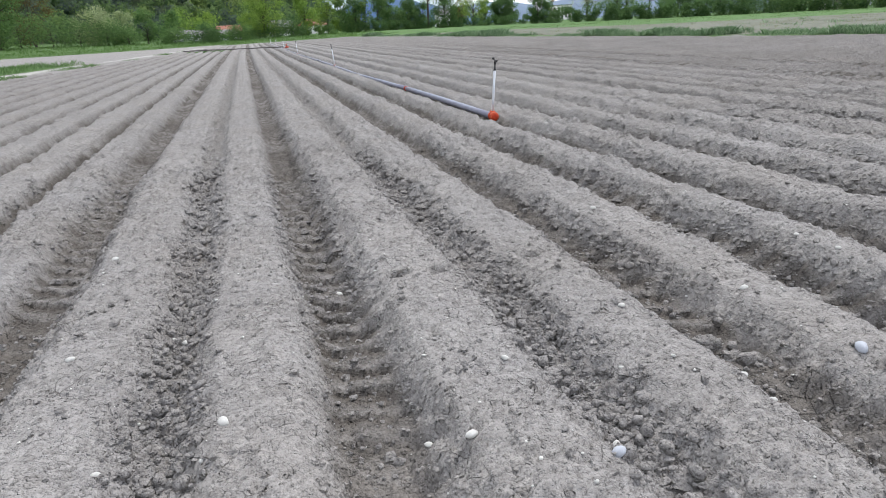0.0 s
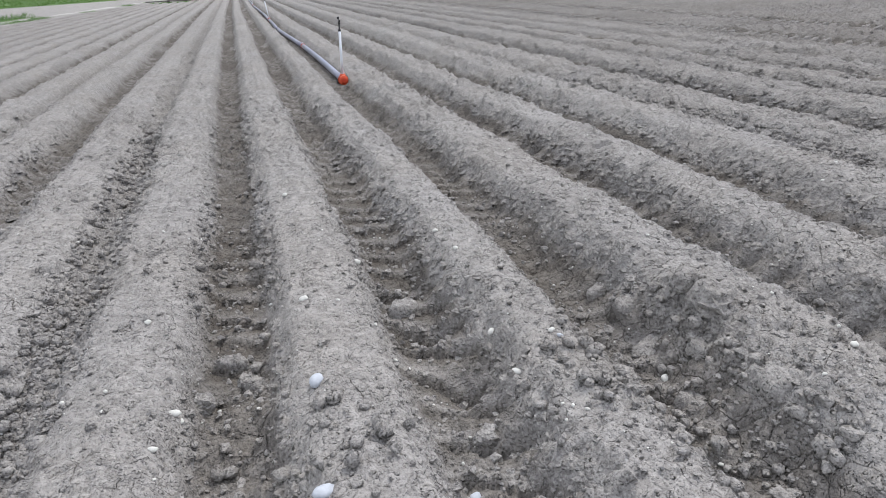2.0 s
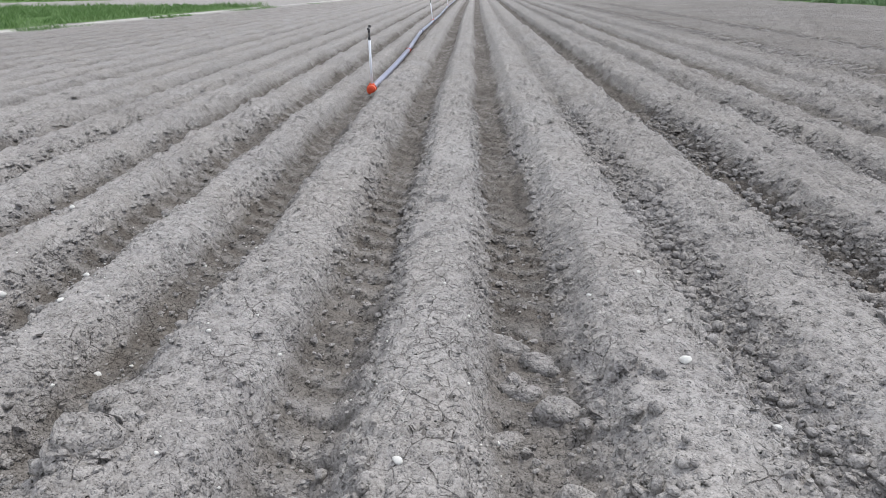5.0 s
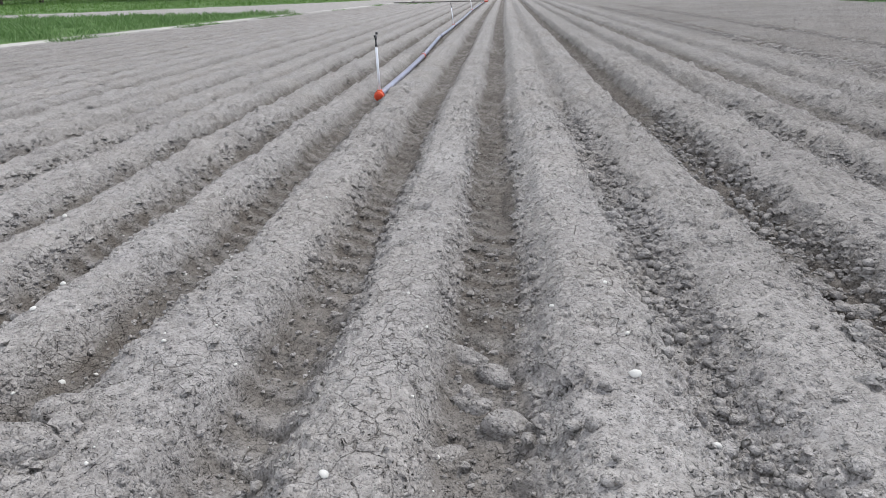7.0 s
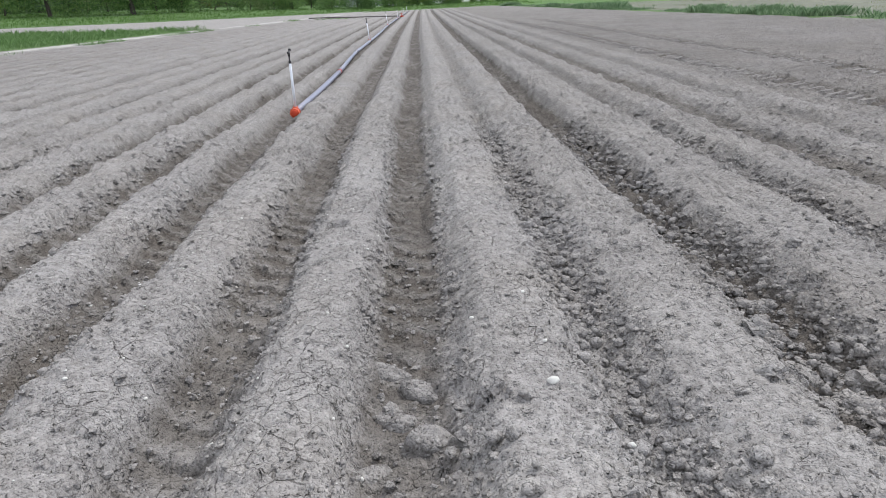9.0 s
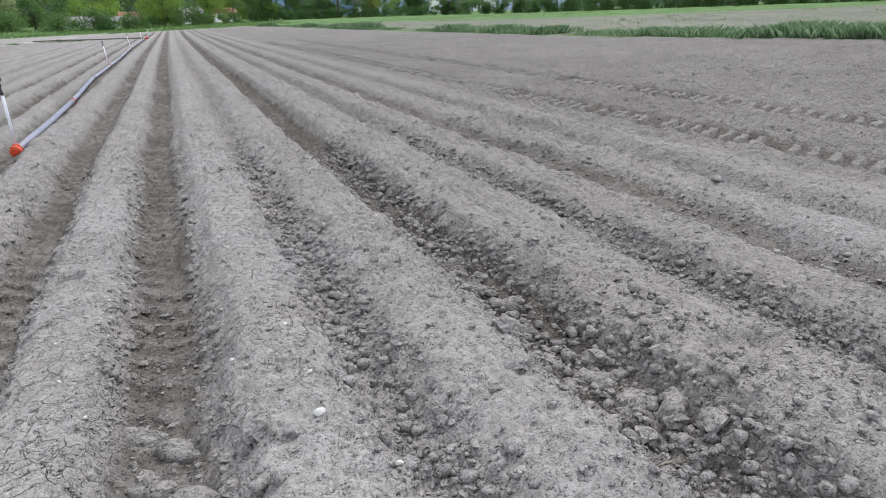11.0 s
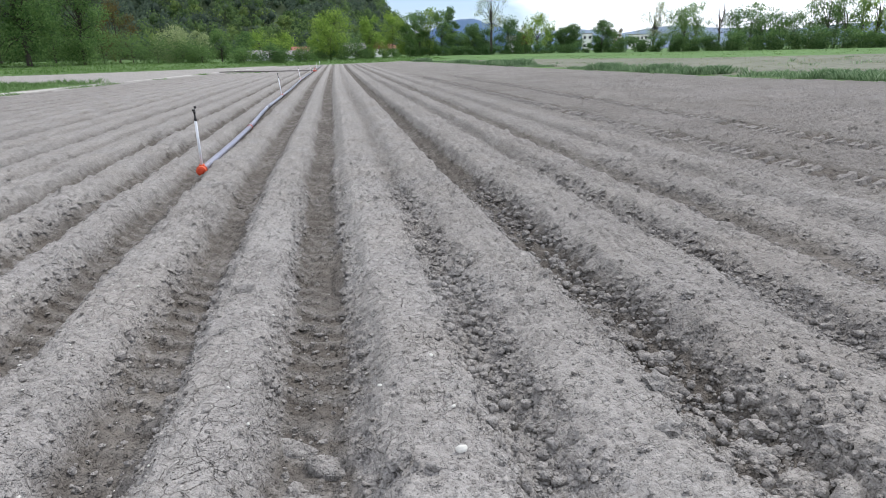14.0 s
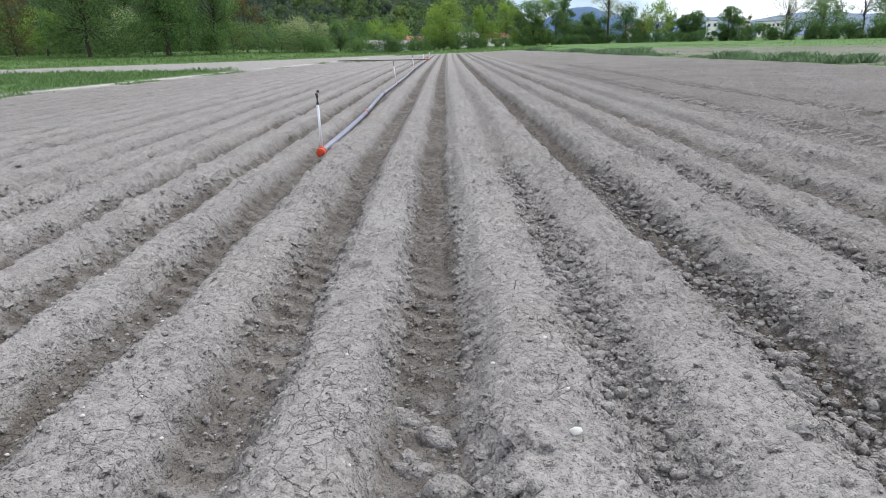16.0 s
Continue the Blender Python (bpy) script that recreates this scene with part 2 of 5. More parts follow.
BARK = simple("bark", (0.055, 0.048, 0.04), 0.95, 0, 0.4, 6)
PIPE = simple("grey_pipe", (0.23, 0.235, 0.29), 0.32, 0.0, 0.18, 5)
RISER = simple("white_riser", (0.62, 0.64, 0.68), 0.4, 0.0, 0.12, 8)
BLACK = simple("black_plastic", (0.02, 0.02, 0.022), 0.45, 0, 0.2)
ORANGE = simple("orange_plastic", (0.52, 0.085, 0.035), 0.5, 0, 0.2, 20)
STONE = simple("pale_stone", (0.52, 0.51, 0.48), 0.8, 0, 0.2, 30)
STONE_GREY = simple("grey_stone", (0.3, 0.3, 0.31), 0.85, 0, 0.25, 30)
WHITEWALL = simple("white_wall", (0.72, 0.72, 0.70), 0.8, 0, 0.06, 0.5)
GREYWALL = simple("grey_wall", (0.40, 0.41, 0.43), 0.8, 0, 0.1, 0.5)
DARKWALL = simple("dark_blue_wall", (0.06, 0.07, 0.12), 0.6, 0, 0.1, 0.5)
REDROOF = simple("red_roof", (0.30, 0.13, 0.095), 0.85, 0, 0.25, 3)
GREYROOF = simple("grey_roof", (0.22, 0.21, 0.21), 0.8, 0, 0.2, 3)
PANE = simple("window_pane", (0.03, 0.035, 0.045), 0.15, 0, 0.1)
# blue of the distance haze is put into the mountain's colour
FARHILL_HAZED = plain_ground("far_hill_hazed", (0.04, 0.085, 0.17), (0.05, 0.10, 0.19), (0.06, 0.115, 0.21), 0.01, 1.0)


# ---- helpers for meshes ----
def mesh_object(name, verts, faces, mats, parent=None, smooth=False, index=None):
    me = bpy.data.meshes.new(name)
    verts = np.asarray(verts, np.float32)
    faces = np.asarray(faces, np.int32)
    k = faces.shape[1]
    me.vertices.add(len(verts))
    me.vertices.foreach_set("co", verts.ravel())
    me.loops.add(faces.size)
    me.loops.foreach_set("vertex_index", faces.ravel())
    me.polygons.add(len(faces))
    me.polygons.foreach_set("loop_start", np.arange(0, faces.size, k, dtype=np.int32))
    for mat in mats if isinstance(mats, (list, tuple)) else [mats]:
        me.materials.append(mat)
    if index is not None:
        me.polygons.foreach_set("material_index", np.asarray(index, np.int32))
    me.update(calc_edges=True)
    me.polygons.foreach_set("use_smooth", np.full(len(faces), smooth))
    me.validate()
    ob = new(name, me)
    ob.parent = parent
    return ob


def part(name, bm, mat, parent, label="", smooth=True):
    me = bpy.data.meshes.new(name)
    bm.to_mesh(me)
    bm.free()
    me.materials.append(mat)
    for p in me.polygons:
        p.use_smooth = smooth
    ob = new(name, me)
    ob.parent = parent
    if label:
        ob["label"] = label
    return ob


def thing(name, m, label, category, group="", kind=""):
    ob = new(name)
    ob.matrix_world = m
    return tagged(ob, label, category, group, kind)


def tube(points, radius, sides=10, cap=True):
    bm = bmesh.new()
    rings = []
    pts = [Vector(p) for p in points]
    for k, p in enumerate(pts):
        d = (pts[min(k + 1, len(pts) - 1)] - pts[max(k - 1, 0)]).normalized()
        up = Vector((0, 0, 1)) if abs(d.z) < 0.9 else Vector((0, 1, 0))
        a = d.cross(up).normalized()
        b = a.cross(d)
        r = radius[k] if isinstance(radius, (list, tuple)) else radius
        rings.append([bm.verts.new(p + r * (a * math.cos(t) + b * math.sin(t))) for t in (6.28319 * q / sides for q in range(sides))])
    for r0, r1 in zip(rings, rings[1:]):
        for q in range(sides):
            bm.faces.new((r0[q], r0[(q + 1) % sides], r1[(q + 1) % sides], r1[q]))
    if cap:
        bm.faces.new(rings[0][::-1])
        bm.faces.new(rings[-1])
    bmesh.ops.recalc_face_normals(bm, faces=bm.faces)
    return bm


def box(sx, sy, sz, at=(0, 0, 0), bevel=0.0):
    bm = bmesh.new()
    bmesh.ops.create_cube(bm, size=1.0)
    for v in bm.verts:
        v.co = Vector((v.co.x * sx + at[0], v.co.y * sy + at[1], v.co.z * sz + at[2]))
    if bevel:
        bmesh.ops.bevel(bm, geom=bm.edges, offset=bevel, segments=1, affect="EDGES")
    return bm


def hash2(i, j, seed):
    h = (i.astype(np.int64) * 374761393 + j.astype(np.int64) * 668265263 + seed * 1442695041) & 0x7FFFFFFF
    h = ((h ^ (h >> 13)) * 1274126177) & 0x7FFFFFFF
    return ((h ^ (h >> 16)) & 0xFFFF) / 65535.0


def vnoise(x, y, seed):
    """Smooth value noise, -1 to 1."""
    i, j = np.floor(x), np.floor(y)
    u, v = x - i, y - j
    u, v = u * u * (3 - 2 * u), v * v * (3 - 2 * v)
    a, b = hash2(i, j, seed), hash2(i + 1, j, seed)
    c, d = hash2(i, j + 1, seed), hash2(i + 1, j + 1, seed)
    return 2 * (a + (b - a) * u + (c - a) * v + (a - b - c + d) * u * v) - 1


def domes(x, y, cell, seed, share=1.0):
    """Rounded lumps, one at most to a cell: height 0 to 1."""
    i0, j0 = np.floor(x / cell), np.floor(y / cell)
    best = np.zeros_like(x)
    for di in (-1, 0, 1):
        for dj in (-1, 0, 1):
            i, j = i0 + di, j0 + dj
            r = cell * (0.28 + 0.42 * hash2(i, j, seed + 2)) * (hash2(i, j, seed + 3) < share)
            dx = (x - (i + 0.15 + 0.7 * hash2(i, j, seed)) * cell) / np.maximum(r, 1e-6)
            dy = (y - (j + 0.15 + 0.7 * hash2(i, j, seed + 1)) * cell) / np.maximum(r, 1e-6)
            best = np.maximum(best, (r / cell) * np.sqrt(np.maximum(0, 1 - dx * dx - dy * dy)))
    return best


def step(a, b, v):
    t = np.clip((v - a) / (b - a), 0, 1)
    return t * t * (3 - 2 * t)


# ---- the lie of the land ----
# Furrows across the field: x, floor half width, depth below the mean, share of lug prints, share of clods.
FURROWS = [(-0.08, 0.13, 0.10, 1.0, 0.3), (0.73, 0.05, 0.055, 0.0, 1.0), (1.47, 0.115, 0.11, 1.0, 0.3), (2.24, 0.05, 0.055, 0.0, 1.0),
           (2.96, 0.10, 0.10, 0.8, 0.4), (3.72, 0.11, 0.10, 1.0, 0.3), (4.40, 0.11, 0.11, 0.8, 0.2), (5.20, 0.105, 0.11, 0.8, 0.2),
           (5.96, 0.115, 0.11, 0.7, 0.3), (6.73, 0.035, 0.045, 0.0, 0.75), (7.50, 0.12, 0.10, 0.7, 0.8), (8.37, 0.05, 0.055, 0.0, 0.7),
           (9.08, 0.11, 0.08, 0.5, 0.5), (9.80, 0.06, 0.07, 0.0, 0.5), (10.5, 0.06, 0.05, 0.0, 0.4)]
FURROWS = [(-0.08 - 0.755 * k, 0.075 if k % 2 == 0 else 0.055, 0.12, 1.0 - k % 2, 0.4) for k in range(16, 0, -1)] + FURROWS
PITS = [(1.80, 4.25, 0.06, 0.08), (2.05, 4.25, 0.07, 0.08), (2.55, 4.25, 0.06, 0.08), (2.80, 4.25, 0.06, 0.08), (3.55, 4.22, 0.06, 0.08), (5.51, 4.92, 0.06, 0.09),
        (3.80, 2.75, 0.16, 0.07), (3.72, 3.15, 0.12, 0.05), (3.70, 3.6, 0.13, 0.05), (4.45, 2.75, 0.13, 0.05), (5.25, 2.55, 0.16, 0.05), (2.9, 2.6, 0.12, 0.04), (8.0, 2.9, 0.14, 0.05)]
FX = np.array([f[0] for f in FURROWS])
FIELD_END = 104.0


def drift(y):
    """The rows swing slightly to the left with distance."""
    return np.interp(y, (4.0, 6.0, 9.0, 15.0, 25.6, 41.6, 57.0, 104.0), (0.0, 0.03, 0.10, 0.16, 0.25, 0.37, 0.44, 0.55))


def track_x(y):
    return -10.5 + (y - 30) * 0.1


def edge_x(y):
    return np.interp(y, (-40.0, 4.0, 12.0, 18.0, 24.0, 45.0, 70.0, 120.0), (30.0, 24.6, 22.4, 21.0, 20.1, 18.9, 18.0, 15.5))


def green_y(x):
    """Where the green crop begins beyond the stubble."""
    return np.where(x < 36, 95 - 2.2 * (x - 18), 55.4 - 0.25 * (x - 36))


def land(x, y):
    """The lie of the land without furrows and clods."""
    z = 0.022 * np.clip(x - 4, -7, 26)
    z = z + 0.55 * step(15, 75, -x) + 0.7 * step(30, 140, x)
    return z + 0.25 * step(100, 150, y) + 0.3 * step(92, 150, y) * step(0, 32, -x)


def field(x, y):
    """Height of the tilled field over the lie of the land, and how far damp, pressing and painted shade darken the
    soil.
    """
    wob = 0.018 * vnoise(x * 0.9 + 3, y * 0.55, 5) + 0.03 * vnoise(x * 0.3, y * 0.12, 6)
    u = x + wob + drift(y)
    k = np.clip(np.searchsorted((FX[1:] + FX[:-1]) / 2, u), 0, len(FX) - 1)
    par = np.array(FURROWS)
    d = u - FX[k]
    half, depth, lugs, clods = (par[k, n] for n in (1, 2, 3, 4))
    left, right = FX[np.clip(k - 1, 0, len(FX) - 1)], FX[np.clip(k + 1, 0, len(FX) - 1)]
    gap = np.where(d > 0, right - FX[k], FX[k] - left)
    gap = np.where(gap < 0.1, 0.75, gap) / 2
    a = np.abs(d)
    b = a + 0.010 * vnoise(x * 7, y * 6, 8) + 0.016 * vnoise(x * 2, y * 1.7, 7)
    grade = np.where(d > 0, np.where((u > 5.5) & (u < 7.2), 0.22, 0.16), 0.14) * np.where(u < -0.5, 0.75, 1.0)
    steep = step(half - 0.015, half + grade, b)
    rise = 0.74 * steep + 0.26 * step(half * 0.5, gap * 1.02, b) ** 0.8
    size = step(10.75, 10.0, u) * (1 - 0.35 * step(8.2, 9.2, u)) * (0.8 + 0.2 * step(-9, -3, u))
    lines = np.exp(-((a - gap + 0.035) / 0.014) ** 2) + 0.7 * np.exp(-((a - gap + 0.10) / 0.016) ** 2)
    crest = 0.065 - 0.017 * lines * step(-0.3, 0.3, vnoise(x * 0.8, y * 0.35, 9)) * step(2.5, 4.5, y)
    deep = depth * 1.08
    z = size * (-deep + (deep + crest) * rise)
    z = z + 0.065 * np.exp(-((u - 4.42) / 0.16) ** 4) * step(9.2, 9.7, y)
    floor_ = (1 - steep) * size
    near = step(40, 8, y)
    # tyre lugs pressed into the furrow floors
    s = y / 0.2 + d * 2.6 + 0.25 * vnoise(x * 2, y * 2, 10)
    saw = 1 - s % 1
    bars = saw * step(1.0, 0.88, saw) - 0.4
    worn = 0.25 + 0.75 * step(-0.5, 0.1, vnoise(x * 1.3, y * 1.1, 11))
    soft = bars - 0.55 * np.clip(bars, 0, 1)
    flat = 1 - 0.55 * step(4.6, 3.8, y) * (np.abs(u - 5.96) < 0.4)
    z = z + 0.062 * soft * flat * lugs * worn * step(half + 0.08, half * 0.8, a) * size * near
    # lumps squeezed out by the lugs along one edge of the floor
    z = z + 0.035 * np.sqrt(np.clip(1 - ((d - half - 0.02) / 0.06) ** 2, 0, 1)) * step(0.15, 0.5, 1 - np.abs((s % 1) - 0.5) * 2) * lugs * size * step(20, 8, y) * step(-0.6, 0.0, vnoise(x * 0.4 + 7, y * 0.9, 14))
    # wheel tracks on the level seedbed
    level = step(10.3, 10.8, u)
    pressed = np.zeros_like(x)
    for cx, hw in ((11.05, 0.21), (12.6, 0.21)):
        e = np.abs(u - cx)
        pressed = np.maximum(pressed, step(hw + 0.05, hw - 0.02, e) * level * step(45, 30, y))
    z = z - 0.05 * pressed
    # pits, prints and a slumped stretch of ridge
    for qx, qy, qr, qd in PITS:
        z = z - qd * np.exp(-(((x - qx) / qr) ** 2 + ((y - qy) / (qr * 0.7)) ** 2) ** 2)
    slump = step(0.34, 0.24, np.abs(x - 4.77)) * step(4.27, 4.19, y + 0.06 * vnoise(x * 9, y * 2, 13)) * step(1.6, 2.4, y)
    z = z + 0.035 * step(0.30, 0.08, np.abs(x - 4.56)) * step(3.6, 3.1, y) * step(1.6, 2.2, y) * (0.8 + 0.4 * vnoise(x * 6, y * 5, 35))
    z = z + slump * (0.022 + 0.035 * domes(x, y, 0.17, 33, 0.9) + 0.012 * vnoise(x * 11, y * 9, 34))
    # clods and crumbs
    rough = 0.22 + 0.5 * clods * floor_ * (1 - 0.6 * lugs) + 0.3 * step(3.2, 2.2, y) + 0.22 * np.exp(-((b - half - 0.07) / 0.05) ** 2) * size + 0.35 * level
    jx, jy = x + 0.02 * vnoise(x * 23, y * 21, 81), y + 0.02 * vnoise(x * 22, y * 24, 82)
    z = z + 0.055 * domes(jx, jy, 0.12, 21, 0.6) * (0.04 + 0.5 * clods * floor_ * (1 - 0.7 * lugs) + 0.3 * step(3.2, 2.3, y)) * step(30, 12, y)
    z = z + 0.045 * domes(x, y + 0.4, 0.17, 26, 0.6) * step(0.22, 0.12, a) * lugs * step(7.5, 4.0, y) * step(0.1, 0.5, vnoise(x * 0.5, y * 0.5, 27))
    z = z + 0.044 * domes(jx + 0.3, jy, 0.062, 31, 0.75) * rough * step(60, 25, y)
    # crumbs along the flanks, and flakes of crust drawn along the row
    flank = np.exp(-((b - half - 0.10) / 0.09) ** 2) * size
    z = z + 0.046 * domes(jx + 0.7, jy + 0.2, 0.036, 36, 0.65) * (0.06 + 0.22 * step(-0.2, 0.5, vnoise(x * 2.7, y * 2.1, 39)) + 0.42 * flank * step(-0.5, 0.4, vnoise(x * 1.6, y * 1.1, 37)) + 0.35 * rough) * step(9, 5, y)
    z = z + 0.010 * np.abs(vnoise(x * 16 + 0.4 * y, y * 5.5, 38)) * (0.25 + flank) * step(2.5, 3.5, y) * step(30, 14, y)
    z = z + 0.020 * vnoise(x * 3.1, y * 2.3, 41) * (0.5 + 0.5 * step(4, 2, y)) + 0.011 * vnoise(x * 9, y * 8, 42) + 0.007 * vnoise(x * 19, y * 15, 43) * step(25, 8, y) + 0.014 * vnoise(x * 6.3, y * 5.7, 45) * level
    mid_ = step(3.5, 7, y) * step(60, 25, y)
    lumpy = 0.45 + 0.55 * step(-0.3, 0.4, vnoise(x * 1.3, y * 0.8, 48)) + 0.5 * flank + 0.4 * level
    z = z + mid_ * (0.020 * vnoise(x * 27, y * 12, 46) + 0.015 * vnoise(x * 12, y * 6, 47) + 0.034 * lumpy * domes(x + 0.1, y * 0.8, 0.105, 49, 0.6))
    # damp furrow floors, reaching a little up the walls
    damp_shade = step(half + 0.07, half + 0.005, b + 0.02 * vnoise(x * 5, y * 4, 52)) * size * np.where(u < -0.4, 1.0, 0.15 + 0.85 * step(0.0, 0.6, lugs)) * (0.85 + 0.15 * vnoise(x * 2.2, y * 1.2, 51))
    damp_shade = damp_shade * (1 - 0.35 * step(3.5, 2.5, y))
    fringe = np.exp(-((b - half - 0.07) / 0.045) ** 2) * size
    patchy = step(-0.2, 0.5, vnoise(x * 0.9, y * 0.7, 53))
    crumbs = 0.07 + 0.9 * clods * floor_ + 0.45 * fringe * (0.4 + 0.6 * patchy) + 0.28 * step(3.6, 2.3, y) * patchy + 0.5 * level
    # added on top: shade painted into the wheel tracks, plus darker stretches of field
    damp_shade = damp_shade * (1.2 - 1.7 * np.clip(bars + 0.12, 0, 0.5) * lugs * worn) + 0.22 * step(6.0, 8.6, u) * (1 - level) + 0.2 * step(-1.0, -5.0, u) + 0.5 * pressed + 0.52 * level * (0.9 + 0.2 * vnoise(x * 0.8, y * 0.8, 54))
    return z, np.clip(damp_shade, 0, 1), crumbs


def grown(start, end, first, growth):
    out, s = [start], first
    while abs(out[-1] - start) < abs(end - start):
        out.append(out[-1] + (s if end > start else -s))
        s *= 1 + growth
    return out[1:]


gx = list(np.arange(-1.2, 9.4, 0.026))
left = grown(gx[0], -13, 0.026, 0.011)
left += grown(left[-1], -2500, abs(left[-1] - left[-2]), 0.07)
right = grown(gx[-1], 24, 0.026, 0.018)
right += grown(right[-1], 2500, abs(right[-1] - right[-2]), 0.07)
gx = np.array(left[::-1] + gx + right)
gy = grown(1.6, 12, 0.0165, 0.0064)
gy += grown(gy[-1], 112, gy[-1] - gy[-2], 0.018)
gy += grown(gy[-1], 3000, gy[-1] - gy[-2], 0.08)
gy = np.array(grown(1.6, -600, 0.02, 0.13)[::-1] + [1.6] + gy)
X, Y = np.meshgrid(gx, gy)
inside = (X > track_x(Y) + 1.5) & (X < edge_x(Y)) & (Y < FIELD_END + 6) & (Y > -40)
Z = land(X, Y)
fz, fd, fl = field(X[inside], Y[inside])
fade = step(FIELD_END, FIELD_END - 3, Y[inside])
Z[inside] += fz * fade
damp_shade_all = np.zeros_like(Z)
damp_shade_all[inside] = fd * fade
loose_all = np.zeros_like(Z)
loose_all[inside] = fl * fade
rows_n, cols_n = X.shape
ii = np.arange(rows_n * cols_n).reshape(rows_n, cols_n)
quads = np.stack([ii[:-1, :-1], ii[:-1, 1:], ii[1:, 1:], ii[1:, :-1]], -1).reshape(-1, 4)
cx, cy = (X[:-1, :-1] + X[1:, 1:]).ravel() / 2, (Y[:-1, :-1] + Y[1:, 1:]).ravel() / 2
jit = 0.5 * vnoise(cx * 0.35, cy * 0.35, 61) + 0.25 * vnoise(cx * 1.3, cy * 1.3, 62)
end = np.where(cx > track_x(cy), FIELD_END, np.minimum(116, 45 + (cx + 48) * 1.5)) + jit
soil = (cx < edge_x(cy) + 0.3 * jit) & (cy < end)
mat_id = np.ones(len(cx), np.int32)
mat_id[soil] = 0
mat_id[(np.abs(cx - track_x(cy) + 0.3) < 0.40 + 0.7 * jit) & (cy < 92)] = 3
mat_id[(cx < track_x(cy) - 1.0 + 0.4 * jit) & (cy < 51 + 2 * jit)] = 1
mat_id[(cx > edge_x(cy) + 1.0 + jit) & (cy < 104 + jit) & (cy < green_y(cx))] = 2
mat_id[(cx > edge_x(cy) + 1.0 + jit) & (cy >= green_y(cx))] = 4
# the stretch beside the path is laid out twice as fine within the same sheet
i0, i1 = np.searchsorted(gx, (-0.9, 9.0))
j0, j1 = np.searchsorted(gy, (1.95, 5.6))
fx = np.interp(np.arange(2 * (i1 - i0) + 1) / 2, np.arange(i1 - i0 + 1), gx[i0:i1 + 1])
fy = np.interp(np.arange(2 * (j1 - j0) + 1) / 2, np.arange(j1 - j0 + 1), gy[j0:j1 + 1])
NX, NY = np.meshgrid(fx, fy)
nz, nd, nl = field(NX.ravel(), NY.ravel())
NZ = land(NX, NY) + nz.reshape(NX.shape)
for edge in (NZ[0], NZ[-1], NZ[:, 0], NZ[:, -1]):
    edge[1:-1:2] = (edge[:-2:2] + edge[2::2]) / 2
own = np.arange(NX.size).reshape(NX.shape) + X.size
rim = np.zeros(NX.shape, bool)
rim[[0, -1], ::2] = True
rim[::2, [0, -1]] = True
coarse = np.repeat(np.repeat(ii[j0:j1 + 1, i0:i1 + 1], 2, 0)[:-1], 2, 1)[:, :-1]
own[rim] = coarse[rim]
fine_quads = np.stack([own[:-1, :-1], own[:-1, 1:], own[1:, 1:], own[1:, :-1]], -1).reshape(-1, 4)
cut = np.zeros((rows_n - 1, cols_n - 1), bool)
cut[j0:j1, i0:i1] = True
keep = ~cut.ravel()
quads, mat_id = np.concatenate([quads[keep], fine_quads]), np.concatenate([mat_id[keep], np.zeros(len(fine_quads), np.int32)])
sheet = np.concatenate([np.stack([X.ravel(), Y.ravel(), Z.ravel()], 1), np.stack([NX.ravel(), NY.ravel(), NZ.ravel()], 1)])
damp_shade_all, loose_all = np.concatenate([damp_shade_all.ravel(), nd]), np.concatenate([loose_all.ravel(), nl])
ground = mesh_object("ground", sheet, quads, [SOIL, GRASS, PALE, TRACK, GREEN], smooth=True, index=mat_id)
at = ground.data.attributes.new("damp_shade", "FLOAT", "POINT")
at.data.foreach_set("value", damp_shade_all.astype(np.float32))
ground.data.attributes.new("loose", "FLOAT", "POINT").data.foreach_set("value", np.clip(loose_all, 0, 1).astype(np.float32))
mud = np.exp(-((sheet[:, 0] + drift(sheet[:, 1]) - 4.42) / 0.17) ** 2) * step(4.8, 3.6, sheet[:, 1]) + 0.8 * np.exp(-((sheet[:, 0] - 5.58) / 0.2) ** 2) * step(4.6, 3.4, sheet[:, 1])
ground.data.attributes.new("crust", "FLOAT", "POINT").data.foreach_set("value", np.clip(mud, 0, 1).astype(np.float32))
tagged(ground, "ridged grey-brown tilled field between grass and crop strips", "ground", kind="structure")


def height(x, y):
    a, b = np.array([float(x)]), np.array([float(y)])
    z = land(a, b)
    if track_x(y) + 1.5 < x < edge_x(y) and y < FIELD_END - 3:
        z = z + field(a, b)[0]
    return float(z[0])


# ---- loose clods of soil ----
def ball(level):
    if level < 0:
        v = np.array([(1, 0, 0), (-1, 0, 0), (0, 1, 0), (0, -1, 0), (0, 0, 1), (0, 0, -1)], float)
        return v, np.array([(0, 2, 4), (2, 1, 4), (1, 3, 4), (3, 0, 4), (2, 0, 5), (1, 2, 5), (3, 1, 5), (0, 3, 5)])
    bm = bmesh.new()
    bmesh.ops.create_icosphere(bm, subdivisions=level, radius=1.0)
    v = np.array([q.co[:] for q in bm.verts])
    f = np.array([[q.index for q in p.verts] for p in bm.faces])
    bm.free()
    return v, f


